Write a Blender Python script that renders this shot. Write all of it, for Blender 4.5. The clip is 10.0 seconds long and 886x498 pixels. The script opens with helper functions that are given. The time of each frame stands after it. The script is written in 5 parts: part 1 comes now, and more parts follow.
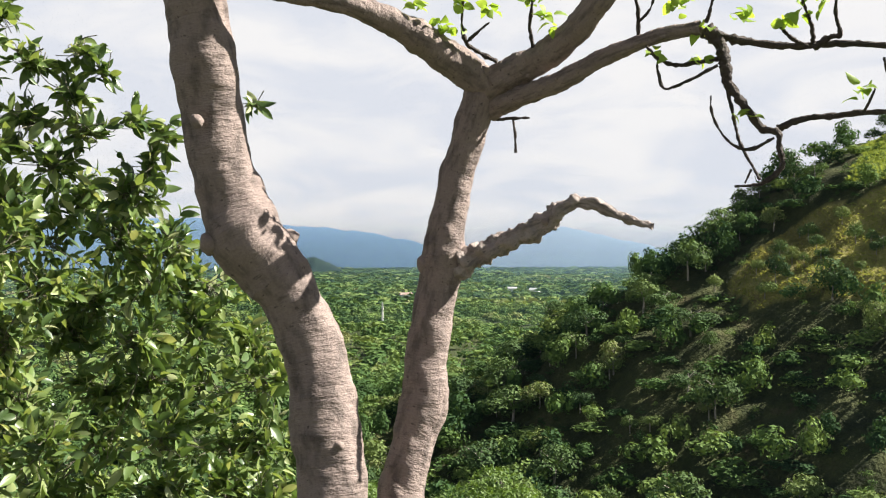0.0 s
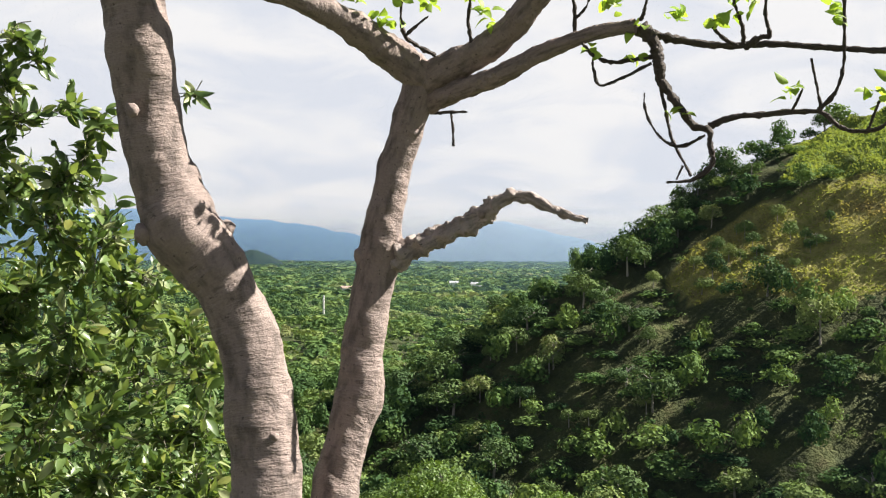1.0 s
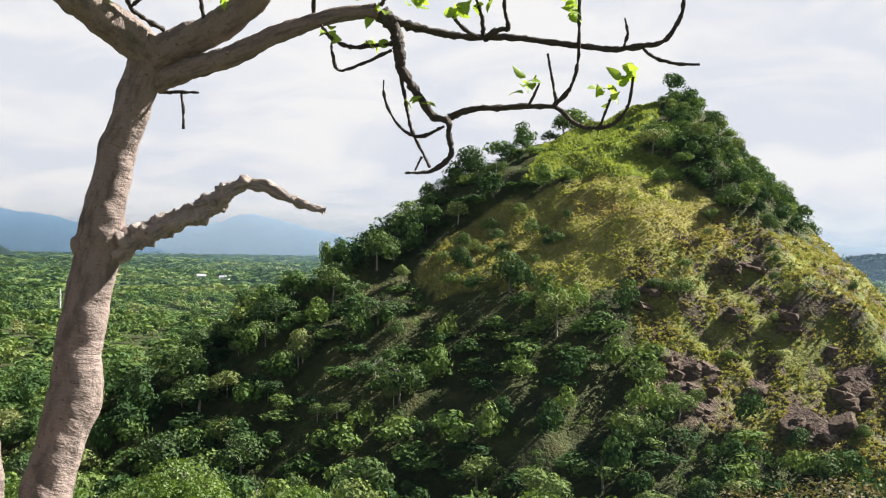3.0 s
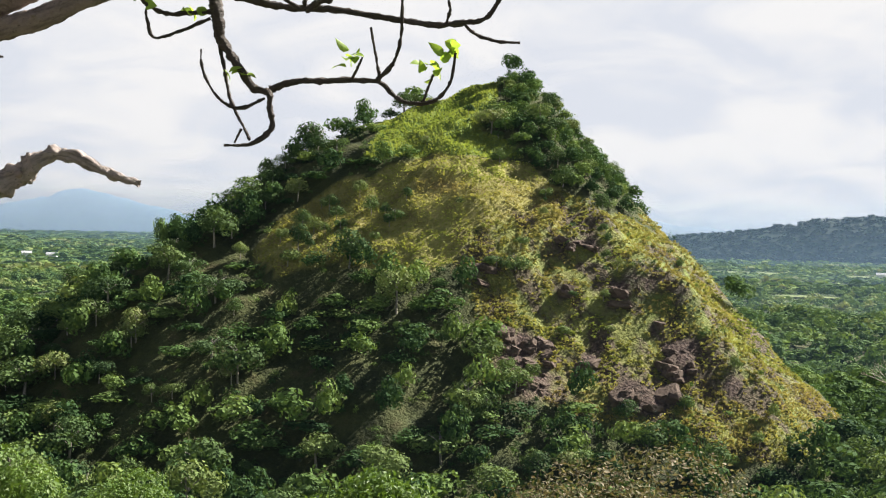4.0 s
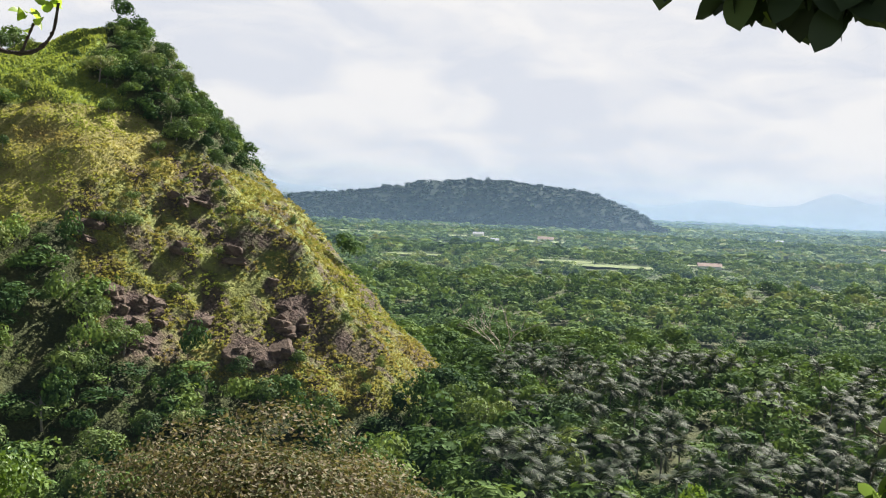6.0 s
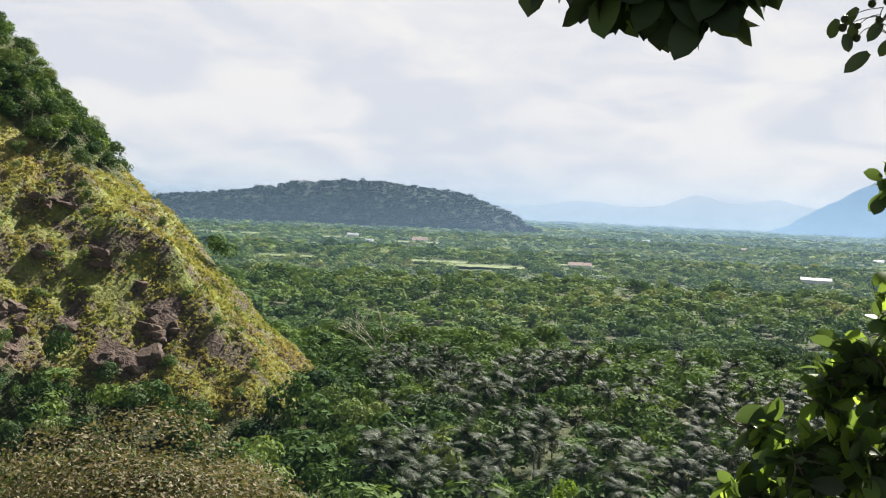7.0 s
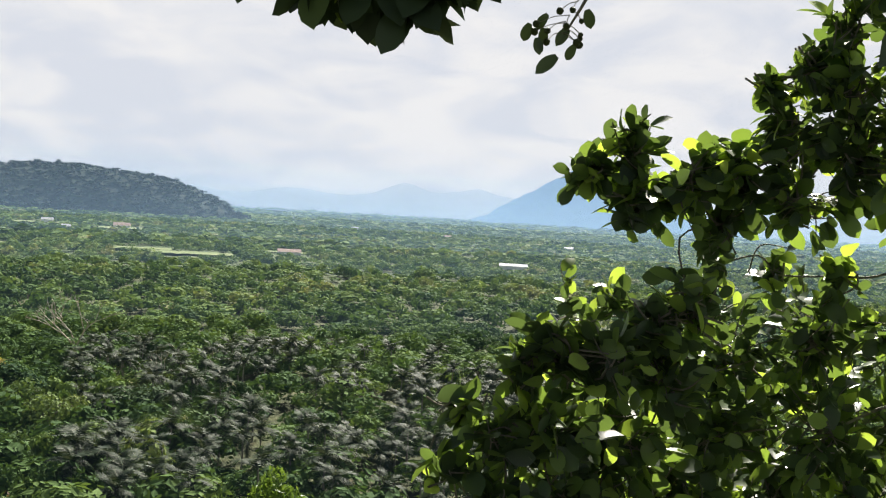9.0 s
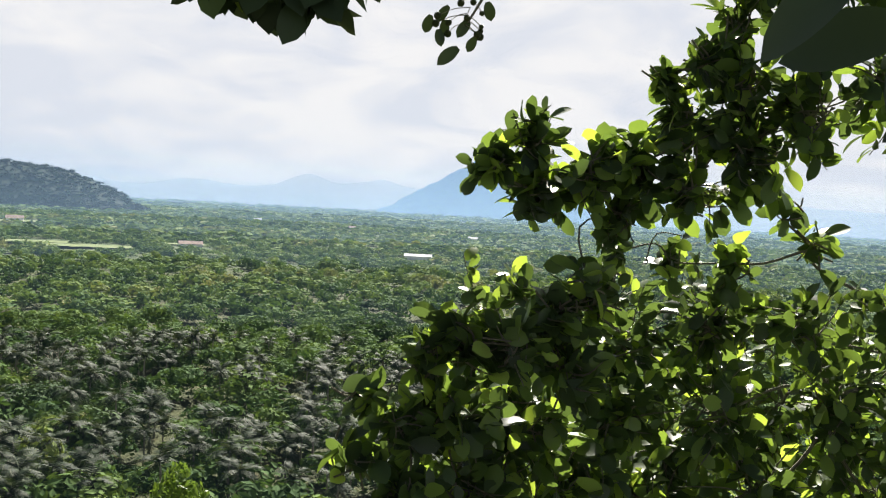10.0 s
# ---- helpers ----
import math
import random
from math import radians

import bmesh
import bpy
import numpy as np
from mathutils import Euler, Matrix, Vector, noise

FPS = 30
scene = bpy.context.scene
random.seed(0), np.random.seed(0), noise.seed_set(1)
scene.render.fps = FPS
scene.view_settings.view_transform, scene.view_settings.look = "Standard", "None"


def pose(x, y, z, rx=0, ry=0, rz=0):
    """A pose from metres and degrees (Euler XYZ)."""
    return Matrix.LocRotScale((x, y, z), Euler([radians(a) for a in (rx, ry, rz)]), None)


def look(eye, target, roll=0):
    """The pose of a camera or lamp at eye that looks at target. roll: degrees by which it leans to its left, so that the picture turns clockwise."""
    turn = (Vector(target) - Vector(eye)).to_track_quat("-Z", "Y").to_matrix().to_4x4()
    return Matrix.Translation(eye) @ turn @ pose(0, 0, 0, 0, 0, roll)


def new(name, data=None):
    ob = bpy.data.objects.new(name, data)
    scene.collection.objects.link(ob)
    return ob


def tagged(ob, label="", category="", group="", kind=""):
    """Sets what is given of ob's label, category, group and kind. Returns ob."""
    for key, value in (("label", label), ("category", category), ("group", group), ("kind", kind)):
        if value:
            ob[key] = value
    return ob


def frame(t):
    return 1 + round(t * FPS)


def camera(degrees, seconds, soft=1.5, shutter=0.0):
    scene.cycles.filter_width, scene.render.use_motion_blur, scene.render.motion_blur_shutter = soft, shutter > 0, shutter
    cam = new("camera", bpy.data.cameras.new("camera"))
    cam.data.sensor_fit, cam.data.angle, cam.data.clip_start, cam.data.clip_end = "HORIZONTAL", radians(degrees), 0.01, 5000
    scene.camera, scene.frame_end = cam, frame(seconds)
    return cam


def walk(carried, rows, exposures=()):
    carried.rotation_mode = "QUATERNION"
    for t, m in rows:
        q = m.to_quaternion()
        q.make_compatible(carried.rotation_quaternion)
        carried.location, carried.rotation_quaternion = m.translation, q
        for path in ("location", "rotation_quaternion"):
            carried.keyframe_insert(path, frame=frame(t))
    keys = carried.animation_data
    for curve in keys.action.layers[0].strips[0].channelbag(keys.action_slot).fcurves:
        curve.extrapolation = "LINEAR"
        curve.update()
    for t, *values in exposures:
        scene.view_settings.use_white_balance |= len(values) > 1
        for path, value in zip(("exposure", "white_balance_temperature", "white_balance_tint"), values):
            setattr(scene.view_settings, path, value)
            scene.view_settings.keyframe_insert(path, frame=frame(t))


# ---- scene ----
cam = camera(45.07, 10.0, soft=1.15)
PATH = [
    (0.0, pose(-0.000, 0.000, 0.000, 90.35, 0.14, 0.00)),
    (0.5, pose(0.010, -0.018, -0.009, 89.70, -0.14, -1.28)),
    (1.0, pose(0.014, -0.018, -0.004, 90.03, -0.37, -3.11)),
    (1.5, pose(0.030, -0.010, -0.001, 89.78, -0.89, -6.22)),
    (2.0, pose(0.056, 0.049, -0.014, 89.71, -1.26, -10.10)),
    (3.5, pose(0.086, 0.094, -0.009, 89.46, -1.05, -20.22)),
    (4.0, pose(0.120, 0.091, -0.015, 88.85, -1.42, -24.97)),
    (4.5, pose(0.146, 0.088, -0.026, 89.32, -1.88, -29.59)),
    (5.0, pose(0.134, 0.062, -0.010, 87.22, -1.90, -35.89)),
    (5.5, pose(0.111, 0.035, -0.008, 86.80, -2.36, -40.41)),
    (6.0, pose(0.080, 0.002, -0.006, 87.28, -2.68, -45.41)),
    (7.5, pose(0.058, -0.016, -0.004, 87.64, -2.70, -55.56)),
    (8.0, pose(0.047, -0.023, -0.002, 87.66, -3.03, -59.95)),
    (8.5, pose(0.049, -0.021, -0.003, 87.54, -3.30, -63.69)),
    (9.0, pose(0.044, -0.024, -0.003, 87.73, -3.41, -67.65)),
    (9.5, pose(0.037, -0.027, -0.003, 87.56, -3.70, -70.47)),
    (10.0, pose(0.033, -0.030, -0.003, 87.51, -3.15, -72.78)),
]
scene.view_settings.exposure = 1.35
walk(cam, PATH, exposures=[(0.0, 1.47), (5.0, 1.47), (8.5, 1.37), (10.0, 1.46)])

# world and sun
SUN_AZ, SUN_EL = 83.0, 40.0     # degrees clockwise from +y, above the horizon
world = bpy.data.worlds.new("sky")
scene.world = world
world.use_nodes = True
wn, wl = world.node_tree.nodes, world.node_tree.links


def wnode(kind, **values):
    n = wn.new(kind)
    for k, v in values.items():
        n.inputs[int(k[1:])].default_value = v
    return n


sky = wn.new("ShaderNodeTexSky")
sky.sky_type, sky.sun_disc = "NISHITA", False
sky.sun_elevation, sky.sun_rotation = radians(SUN_EL), radians(SUN_AZ)
sky_dim = wn.new("ShaderNodeVectorMath")
sky_dim.operation = "SCALE"
sky_dim.inputs["Scale"].default_value = 0.015
wl.new(sky.outputs[0], sky_dim.inputs[0])
# broken cloud: thick towards the horizon, thinning out overhead
co = wn.new("ShaderNodeTexCoord")
sep = wn.new("ShaderNodeSeparateXYZ")
wl.new(co.outputs["Generated"], sep.inputs[0])
lift = wn.new("ShaderNodeMath")
lift.operation = "ADD"
lift.inputs[1].default_value = 0.28
wl.new(sep.outputs["Z"], lift.inputs[0])
flat = wn.new("ShaderNodeVectorMath")
flat.operation = "DIVIDE"
lift3 = wn.new("ShaderNodeCombineXYZ")
for k in range(3):
    wl.new(lift.outputs[0], lift3.inputs[k])
wl.new(co.outputs["Generated"], flat.inputs[0])
wl.new(lift3.outputs[0], flat.inputs[1])
cloud = wn.new("ShaderNodeTexNoise")
cloud.inputs["Scale"].default_value = 3.2
cloud.inputs["Detail"].default_value = 6.0
cloud.inputs["Roughness"].default_value = 0.55
cloud.inputs["Distortion"].default_value = 0.5
wl.new(flat.outputs[0], cloud.inputs["Vector"])
shape = wn.new("ShaderNodeValToRGB")
shape.color_ramp.elements[0].position, shape.color_ramp.elements[0].color = 0.40, (0.272, 0.283, 0.31, 1)
shape.color_ramp.elements[1].position, shape.color_ramp.elements[1].color = 0.6, (0.335, 0.331, 0.333, 1)
wl.new(cloud.outputs["Fac"], shape.inputs[0])
cover = wn.new("ShaderNodeMapRange")
cover.inputs["From Min"].default_value, cover.inputs["From Max"].default_value = 0.25, 0.34
cover.inputs["To Min"].default_value, cover.inputs["To Max"].default_value = 1.0, 0.06
wl.new(sep.outputs["Z"], cover.inputs["Value"])
blend = wn.new("ShaderNodeMix")
blend.data_type = "RGBA"
wl.new(cover.outputs[0], blend.inputs["Factor"])
wl.new(sky_dim.outputs[0], blend.inputs[6])
wl.new(shape.outputs[0], blend.inputs[7])
wl.new(blend.outputs[2], wn["Background"].inputs[0])
wn["Background"].inputs[1].default_value = 1.0
sun_data = bpy.data.lights.new("sun", "SUN")
sun_data.energy, sun_data.angle, sun_data.color = 5.0, radians(0.5), (1.0, 0.94, 0.84)
sun = new("sun", sun_data)
sa, se = radians(SUN_AZ), radians(SUN_EL)
sun.matrix_world = look((300 * math.sin(sa) * math.cos(se), 300 * math.cos(sa) * math.cos(se), 300 * math.sin(se)), (0, 0, 0))

# ---- materials ----
def material(name):
    m = bpy.data.materials.new(name)
    m.use_nodes = True
    nt = m.node_tree
    return m, nt, nt.nodes["Principled BSDF"]


def ramp(nt, source, stops):
    r = nt.nodes.new("ShaderNodeValToRGB")
    els = r.color_ramp.elements
    while len(els) < len(stops):
        els.new(0.5)
    for e, (p, c) in zip(els, stops):
        e.position, e.color = p, (*c, 1)
    nt.links.new(source, r.inputs[0])
    return r.outputs[0]


def noise_tex(nt, scale, detail=4.0, vector=None, rough=0.55, kind="object"):
    n = nt.nodes.new("ShaderNodeTexNoise")
    n.inputs["Scale"].default_value, n.inputs["Detail"].default_value, n.inputs["Roughness"].default_value = scale, detail, rough
    if vector is None:
        vector = nt.nodes.new("ShaderNodeTexCoord").outputs["Object"]
    nt.links.new(vector, n.inputs["Vector"])
    return n.outputs["Fac"]


def mix_rgb(nt, fac, a, b, how="MIX"):
    m = nt.nodes.new("ShaderNodeMix")
    m.data_type, m.blend_type = "RGBA", how
    for k, v in ((0, fac), (6, a), (7, b)):
        if isinstance(v, (int, float)):
            m.inputs[k].default_value = v
        elif isinstance(v, tuple):
            m.inputs[k].default_value = (*v, 1)
        else:
            nt.links.new(v, m.inputs[k])
    return m.outputs[2]


def math_node(nt, how, a, b):
    m = nt.nodes.new("ShaderNodeMath")
    m.operation = how
    m.use_clamp = False
    for k, v in ((0, a), (1, b)):
        if isinstance(v, (int, float)):
            m.inputs[k].default_value = v
        else:
            nt.links.new(v, m.inputs[k])
    return m.outputs[0]


def bump(nt, bs, height, strength, distance):
    b = nt.nodes.new("ShaderNodeBump")
    b.inputs["Strength"].default_value, b.inputs["Distance"].default_value = strength, distance
    nt.links.new(height, b.inputs["Height"])
    nt.links.new(b.outputs[0], bs.inputs["Normal"])


def foliage(name, stops, through_share, source="object", rough=0.5, gloss=0.35, through_tint=(1.25, 1.2, 0.6), own=0.35):
    """Leaves: colour varies from leaf to leaf and from plant to plant; light shines through."""
    m, nt, bs = material(name)
    isl = nt.nodes.new("ShaderNodeNewGeometry").outputs["Random Per Island"]
    if source == "object":
        whole = nt.nodes.new("ShaderNodeObjectInfo").outputs["Random"]
    else:
        at = nt.nodes.new("ShaderNodeAttribute")
        at.attribute_name = "tint"
        whole = at.outputs["Fac"]
    f = math_node(nt, "ADD", math_node(nt, "MULTIPLY", isl, own), math_node(nt, "MULTIPLY", whole, 1 - own))
    col = ramp(nt, f, stops)
    nt.links.new(col, bs.inputs["Base Color"])
    bs.inputs["Roughness"].default_value = rough
    bs.inputs["Specular IOR Level"].default_value = gloss
    tr = nt.nodes.new("ShaderNodeBsdfTranslucent")
    nt.links.new(mix_rgb(nt, 1.0, col, through_tint, "MULTIPLY"), tr.inputs["Color"])
    mx = nt.nodes.new("ShaderNodeMixShader")
    mx.inputs[0].default_value = through_share
    nt.links.new(bs.outputs[0], mx.inputs[1])
    nt.links.new(tr.outputs[0], mx.inputs[2])
    nt.links.new(mx.outputs[0], nt.nodes["Material Output"].inputs["Surface"])
    return m


WOOD_LEAF = foliage("woodland leaves", [(0.0, (0.032, 0.068, 0.03)), (0.4, (0.085, 0.15, 0.05)), (0.75, (0.17, 0.245, 0.075)), (1.0, (0.26, 0.275, 0.125))], 0.2, "tint", rough=0.8, gloss=0.05, own=0.08)
TREE_LEAF = foliage("tree leaves", [(0.0, (0.045, 0.085, 0.038)), (0.5, (0.11, 0.17, 0.062)), (0.85, (0.185, 0.245, 0.085)), (1.0, (0.27, 0.27, 0.14))], 0.18, rough=0.75, gloss=0.08, own=0.15)
BRIGHT_LEAF = foliage("bright green leaves", [(0.0, (0.06, 0.125, 0.026)), (1.0, (0.17, 0.26, 0.06))], 0.3)
BROWN_LEAF = foliage("mixed brown and green leaves", [(0.0, (0.05, 0.07, 0.03)), (0.4, (0.12, 0.125, 0.06)), (0.7, (0.17, 0.135, 0.09)), (1.0, (0.3, 0.27, 0.19))], 0.25, rough=0.65, gloss=0.08, own=0.95)
PALM_LEAF = foliage("palm fronds", [(0.0, (0.014, 0.026, 0.014)), (0.65, (0.03, 0.048, 0.024)), (1.0, (0.13, 0.145, 0.1))], 0.12, rough=0.6, gloss=0.08, own=0.8)
BUSH_LEAF = foliage("narrow green leaves", [(0.0, (0.07, 0.125, 0.045)), (0.55, (0.15, 0.225, 0.07)), (0.88, (0.26, 0.33, 0.12)), (1.0, (0.42, 0.45, 0.25))], 0.36, rough=0.36, gloss=0.55, own=1.0)
# dark ramp with a bright end paints in backlit shade and sunlit highlights
BROAD_LEAF = foliage("broad glossy leaves", [(0.0, (0.036, 0.058, 0.032)), (0.55, (0.065, 0.105, 0.042)), (0.82, (0.13, 0.2, 0.055)), (1.0, (0.28, 0.38, 0.1))], 0.44, rough=0.4, gloss=0.4, through_tint=(2.2, 2.1, 0.85), own=1.0)
# darker copy of the broad leaves: backlit shade put into the colour
SHADE_LEAF = foliage("broad leaves darkened as backlit", [(0.0, (0.03, 0.045, 0.028)), (0.9, (0.05, 0.078, 0.034)), (1.0, (0.2, 0.28, 0.06))], 0.06, rough=0.45, gloss=0.25, own=1.0)
YOUNG_LEAF = foliage("young light green leaves", [(0.0, (0.2, 0.34, 0.06)), (1.0, (0.42, 0.58, 0.12))], 0.5, through_tint=(1.3, 1.2, 0.6), own=0.6)
GRASS = foliage("hill grass", [(0.0, (0.17, 0.25, 0.06)), (0.35, (0.26, 0.3, 0.085)), (0.65, (0.31, 0.29, 0.115)), (1.0, (0.27, 0.21, 0.125))], 0.45, "tint", rough=0.7, gloss=0.1, own=0.1)


def bark(name, light, dark, ring=60.0):
    """Bark with rings across the limb and dark stains; 'tube' holds length and the way round."""
    m, nt, bs = material(name)
    at = nt.nodes.new("ShaderNodeAttribute")
    at.attribute_name = "tube"
    mp = nt.nodes.new("ShaderNodeMapping")
    mp.inputs["Scale"].default_value = (ring, 1.1, 1.1)
    nt.links.new(at.outputs["Vector"], mp.inputs["Vector"])
    rings = noise_tex(nt, 1.0, 5.0, mp.outputs[0], 0.65)
    mp2 = nt.nodes.new("ShaderNodeMapping")
    mp2.inputs["Scale"].default_value = (11.0, 1.9, 1.9)
    nt.links.new(at.outputs["Vector"], mp2.inputs["Vector"])
    stain = noise_tex(nt, 1.0, 4.0, mp2.outputs[0])
    fine = noise_tex(nt, 140.0, 3.0)
    mp3 = nt.nodes.new("ShaderNodeMapping")
    mp3.inputs["Scale"].default_value = (ring * 1.8, 4.5, 4.5)
    nt.links.new(at.outputs["Vector"], mp3.inputs["Vector"])
    flecks = noise_tex(nt, 1.0, 2.0, mp3.outputs[0])
    base = ramp(nt, stain, [(0.36, tuple(c * 0.38 for c in light)), (0.52, light), (0.75, tuple(min(1, c * 1.2) for c in light))])
    base = mix_rgb(nt, ramp(nt, rings, [(0.6, (0, 0, 0)), (0.72, (0.75, 0.75, 0.75))]), base, dark)
    base = mix_rgb(nt, ramp(nt, flecks, [(0.66, (0, 0, 0)), (0.72, (0.8, 0.8, 0.8))]), base, tuple(c * 0.6 for c in dark))
    base = mix_rgb(nt, 0.25, base, ramp(nt, fine, [(0.3, tuple(c * 0.55 for c in light)), (0.7, tuple(min(1, c * 1.25) for c in light))]))
    nt.links.new(base, bs.inputs["Base Color"])
    bs.inputs["Roughness"].default_value = 0.8
    h = math_node(nt, "ADD", math_node(nt, "MULTIPLY", rings, 1.2), math_node(nt, "MULTIPLY", fine, 0.22))
    bump(nt, bs, h, 1.0, 0.012)
    return m


PALE_BARK = bark("pale pinkish bark", (0.27, 0.21, 0.188), (0.05, 0.036, 0.033), 46.0)
DARK_BARK = bark("dark twig bark", (0.085, 0.065, 0.055), (0.025, 0.02, 0.018), 90.0)
DEAD_BARK = bark("grey dead wood", (0.36, 0.3, 0.275), (0.03, 0.028, 0.026), 40.0)
STEM = bark("green brown stems", (0.26, 0.24, 0.17), (0.08, 0.07, 0.04), 40.0)
TRUNK_MAT = bark("grey trunk", (0.3, 0.27, 0.23), (0.12, 0.1, 0.08), 2.0)
BLEACHED = bark("bleached branches", (0.5, 0.45, 0.36), (0.22, 0.18, 0.14), 1.0)


def ground_material():
    m, nt, bs = material("hill and plain ground")

    def layer(n):
        a = nt.nodes.new("ShaderNodeAttribute")
        a.attribute_name = n
        return a.outputs["Fac"]
    big, mid, small = noise_tex(nt, 0.02, 5), noise_tex(nt, 0.16, 6), noise_tex(nt, 1.3, 5)
    soil = ramp(nt, mid, [(0.3, (0.035, 0.045, 0.02)), (0.6, (0.07, 0.08, 0.03)), (0.8, (0.11, 0.09, 0.05))])
    green = ramp(nt, mid, [(0.3, (0.12, 0.18, 0.045)), (0.55, (0.2, 0.27, 0.06)), (0.75, (0.26, 0.29, 0.09))])
    dry = ramp(nt, mid, [(0.28, (0.22, 0.18, 0.08)), (0.5, (0.34, 0.32, 0.1)), (0.72, (0.42, 0.37, 0.15))])
    rock = ramp(nt, small, [(0.3, (0.035, 0.026, 0.024)), (0.55, (0.1, 0.07, 0.06)), (0.75, (0.19, 0.14, 0.11))])
    col = mix_rgb(nt, layer("green"), soil, green)
    col = mix_rgb(nt, layer("dry"), col, dry)
    streak = nt.nodes.new("ShaderNodeMapping")
    streak.inputs["Scale"].default_value = (0.16, 0.1, 0.05)
    nt.links.new(nt.nodes.new("ShaderNodeTexCoord").outputs["Object"], streak.inputs["Vector"])
    patches = ramp(nt, noise_tex(nt, 1.0, 6, streak.outputs[0], 0.62), [(0.44, (0, 0, 0)), (0.55, (1, 1, 1))])
    col = mix_rgb(nt, math_node(nt, "MULTIPLY", layer("rock"), patches), col, rock)
    col = mix_rgb(nt, math_node(nt, "MULTIPLY", layer("bare"), ramp(nt, mid, [(0.3, (0.6, 0.6, 0.6)), (0.5, (1, 1, 1))])), col, rock)
    far = ramp(nt, big, [(0.35, (0.05, 0.08, 0.03)), (0.5, (0.08, 0.115, 0.04)), (0.62, (0.13, 0.15, 0.06)), (0.72, (0.2, 0.19, 0.1))])
    col = mix_rgb(nt, layer("far"), col, mix_rgb(nt, mid, far, (0.045, 0.07, 0.026)))
    nt.links.new(col, bs.inputs["Base Color"])
    bs.inputs["Roughness"].default_value = 0.9
    bs.inputs["Specular IOR Level"].default_value = 0.15
    bump(nt, bs, math_node(nt, "ADD", mid, small), 0.8, 1.2)
    return m


GROUND = ground_material()


def plain_noise(name, a, b, scale, rough=0.8, strength=0.4, distance=0.05):
    m, nt, bs = material(name)
    n = noise_tex(nt, scale, 5)
    n2 = noise_tex(nt, scale * 7, 3)
    nt.links.new(mix_rgb(nt, 0.3, ramp(nt, n, [(0.3, a), (0.7, b)]), ramp(nt, n2, [(0.3, a), (0.7, b)])), bs.inputs["Base Color"])
    bs.inputs["Roughness"].default_value = rough
    bs.inputs["Specular IOR Level"].default_value = 0.12
    bump(nt, bs, n2, strength, distance)
    return m


ROCK = plain_noise("brown purple rock", (0.055, 0.042, 0.035), (0.17, 0.125, 0.1), 0.5, 0.85, 0.9, 0.4)
WHITE_WALL = plain_noise("white painted wall", (0.7, 0.69, 0.66), (0.82, 0.81, 0.79), 0.6)
ROOF_WHITE = plain_noise("pale metal roof", (0.42, 0.43, 0.45), (0.55, 0.56, 0.58), 0.4, 0.5)
ROOF_RED = plain_noise("rusty roof", (0.3, 0.2, 0.16), (0.45, 0.36, 0.32), 0.4)
FIELD = plain_noise("mown field", (0.1, 0.15, 0.05), (0.19, 0.22, 0.09), 0.03)
BERRY = plain_noise("dark berry", (0.03, 0.04, 0.015), (0.06, 0.07, 0.03), 60, 0.4)
# base colour lowered to hold the far slopes' shading and haze
FAR_WOOD = plain_noise("distant wooded slope", (0.014, 0.026, 0.024), (0.03, 0.047, 0.036), 0.02, 0.95, 0.5, 3.0)


def backdrop_glow_mat(name, colour, glow):
    """Far-off backdrop of mountains whose hazy colour is painted in as glow."""
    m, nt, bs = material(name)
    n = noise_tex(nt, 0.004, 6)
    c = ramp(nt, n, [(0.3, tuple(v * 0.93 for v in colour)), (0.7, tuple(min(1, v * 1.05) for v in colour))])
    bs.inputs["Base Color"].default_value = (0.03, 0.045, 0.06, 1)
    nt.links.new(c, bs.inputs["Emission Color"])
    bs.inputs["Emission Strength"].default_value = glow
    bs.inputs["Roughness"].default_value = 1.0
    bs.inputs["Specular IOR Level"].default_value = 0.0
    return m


def haze_sheet_mat(name, share, top):
    """Sheet imitating haze: lets most light pass, scatters the rest, fades out upwards."""
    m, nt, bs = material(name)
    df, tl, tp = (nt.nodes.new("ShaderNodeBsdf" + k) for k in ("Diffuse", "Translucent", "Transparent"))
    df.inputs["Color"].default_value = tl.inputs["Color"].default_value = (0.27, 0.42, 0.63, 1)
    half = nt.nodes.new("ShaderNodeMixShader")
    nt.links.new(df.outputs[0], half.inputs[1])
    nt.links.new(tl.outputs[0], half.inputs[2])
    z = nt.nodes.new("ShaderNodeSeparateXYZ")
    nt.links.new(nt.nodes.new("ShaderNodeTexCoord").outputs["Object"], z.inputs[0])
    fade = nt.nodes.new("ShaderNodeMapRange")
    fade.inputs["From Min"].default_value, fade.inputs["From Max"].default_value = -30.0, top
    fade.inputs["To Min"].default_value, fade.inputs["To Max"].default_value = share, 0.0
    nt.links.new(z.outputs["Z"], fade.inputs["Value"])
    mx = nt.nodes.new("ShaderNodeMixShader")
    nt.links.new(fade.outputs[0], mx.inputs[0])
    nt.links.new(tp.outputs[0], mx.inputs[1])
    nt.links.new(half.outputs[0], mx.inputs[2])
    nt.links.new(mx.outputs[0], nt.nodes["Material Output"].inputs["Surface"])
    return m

# ---- helpers for shapes ----
def polar(az, r, z):
    return (r * math.sin(radians(az)), r * math.cos(radians(az)), z)


def sight(az, el, r):
    """A point r metres off, at azimuth az and elevation el, in degrees, from the lookout."""
    return Vector((r * math.cos(radians(el)) * math.sin(radians(az)), r * math.cos(radians(el)) * math.cos(radians(az)), r * math.sin(radians(el))))


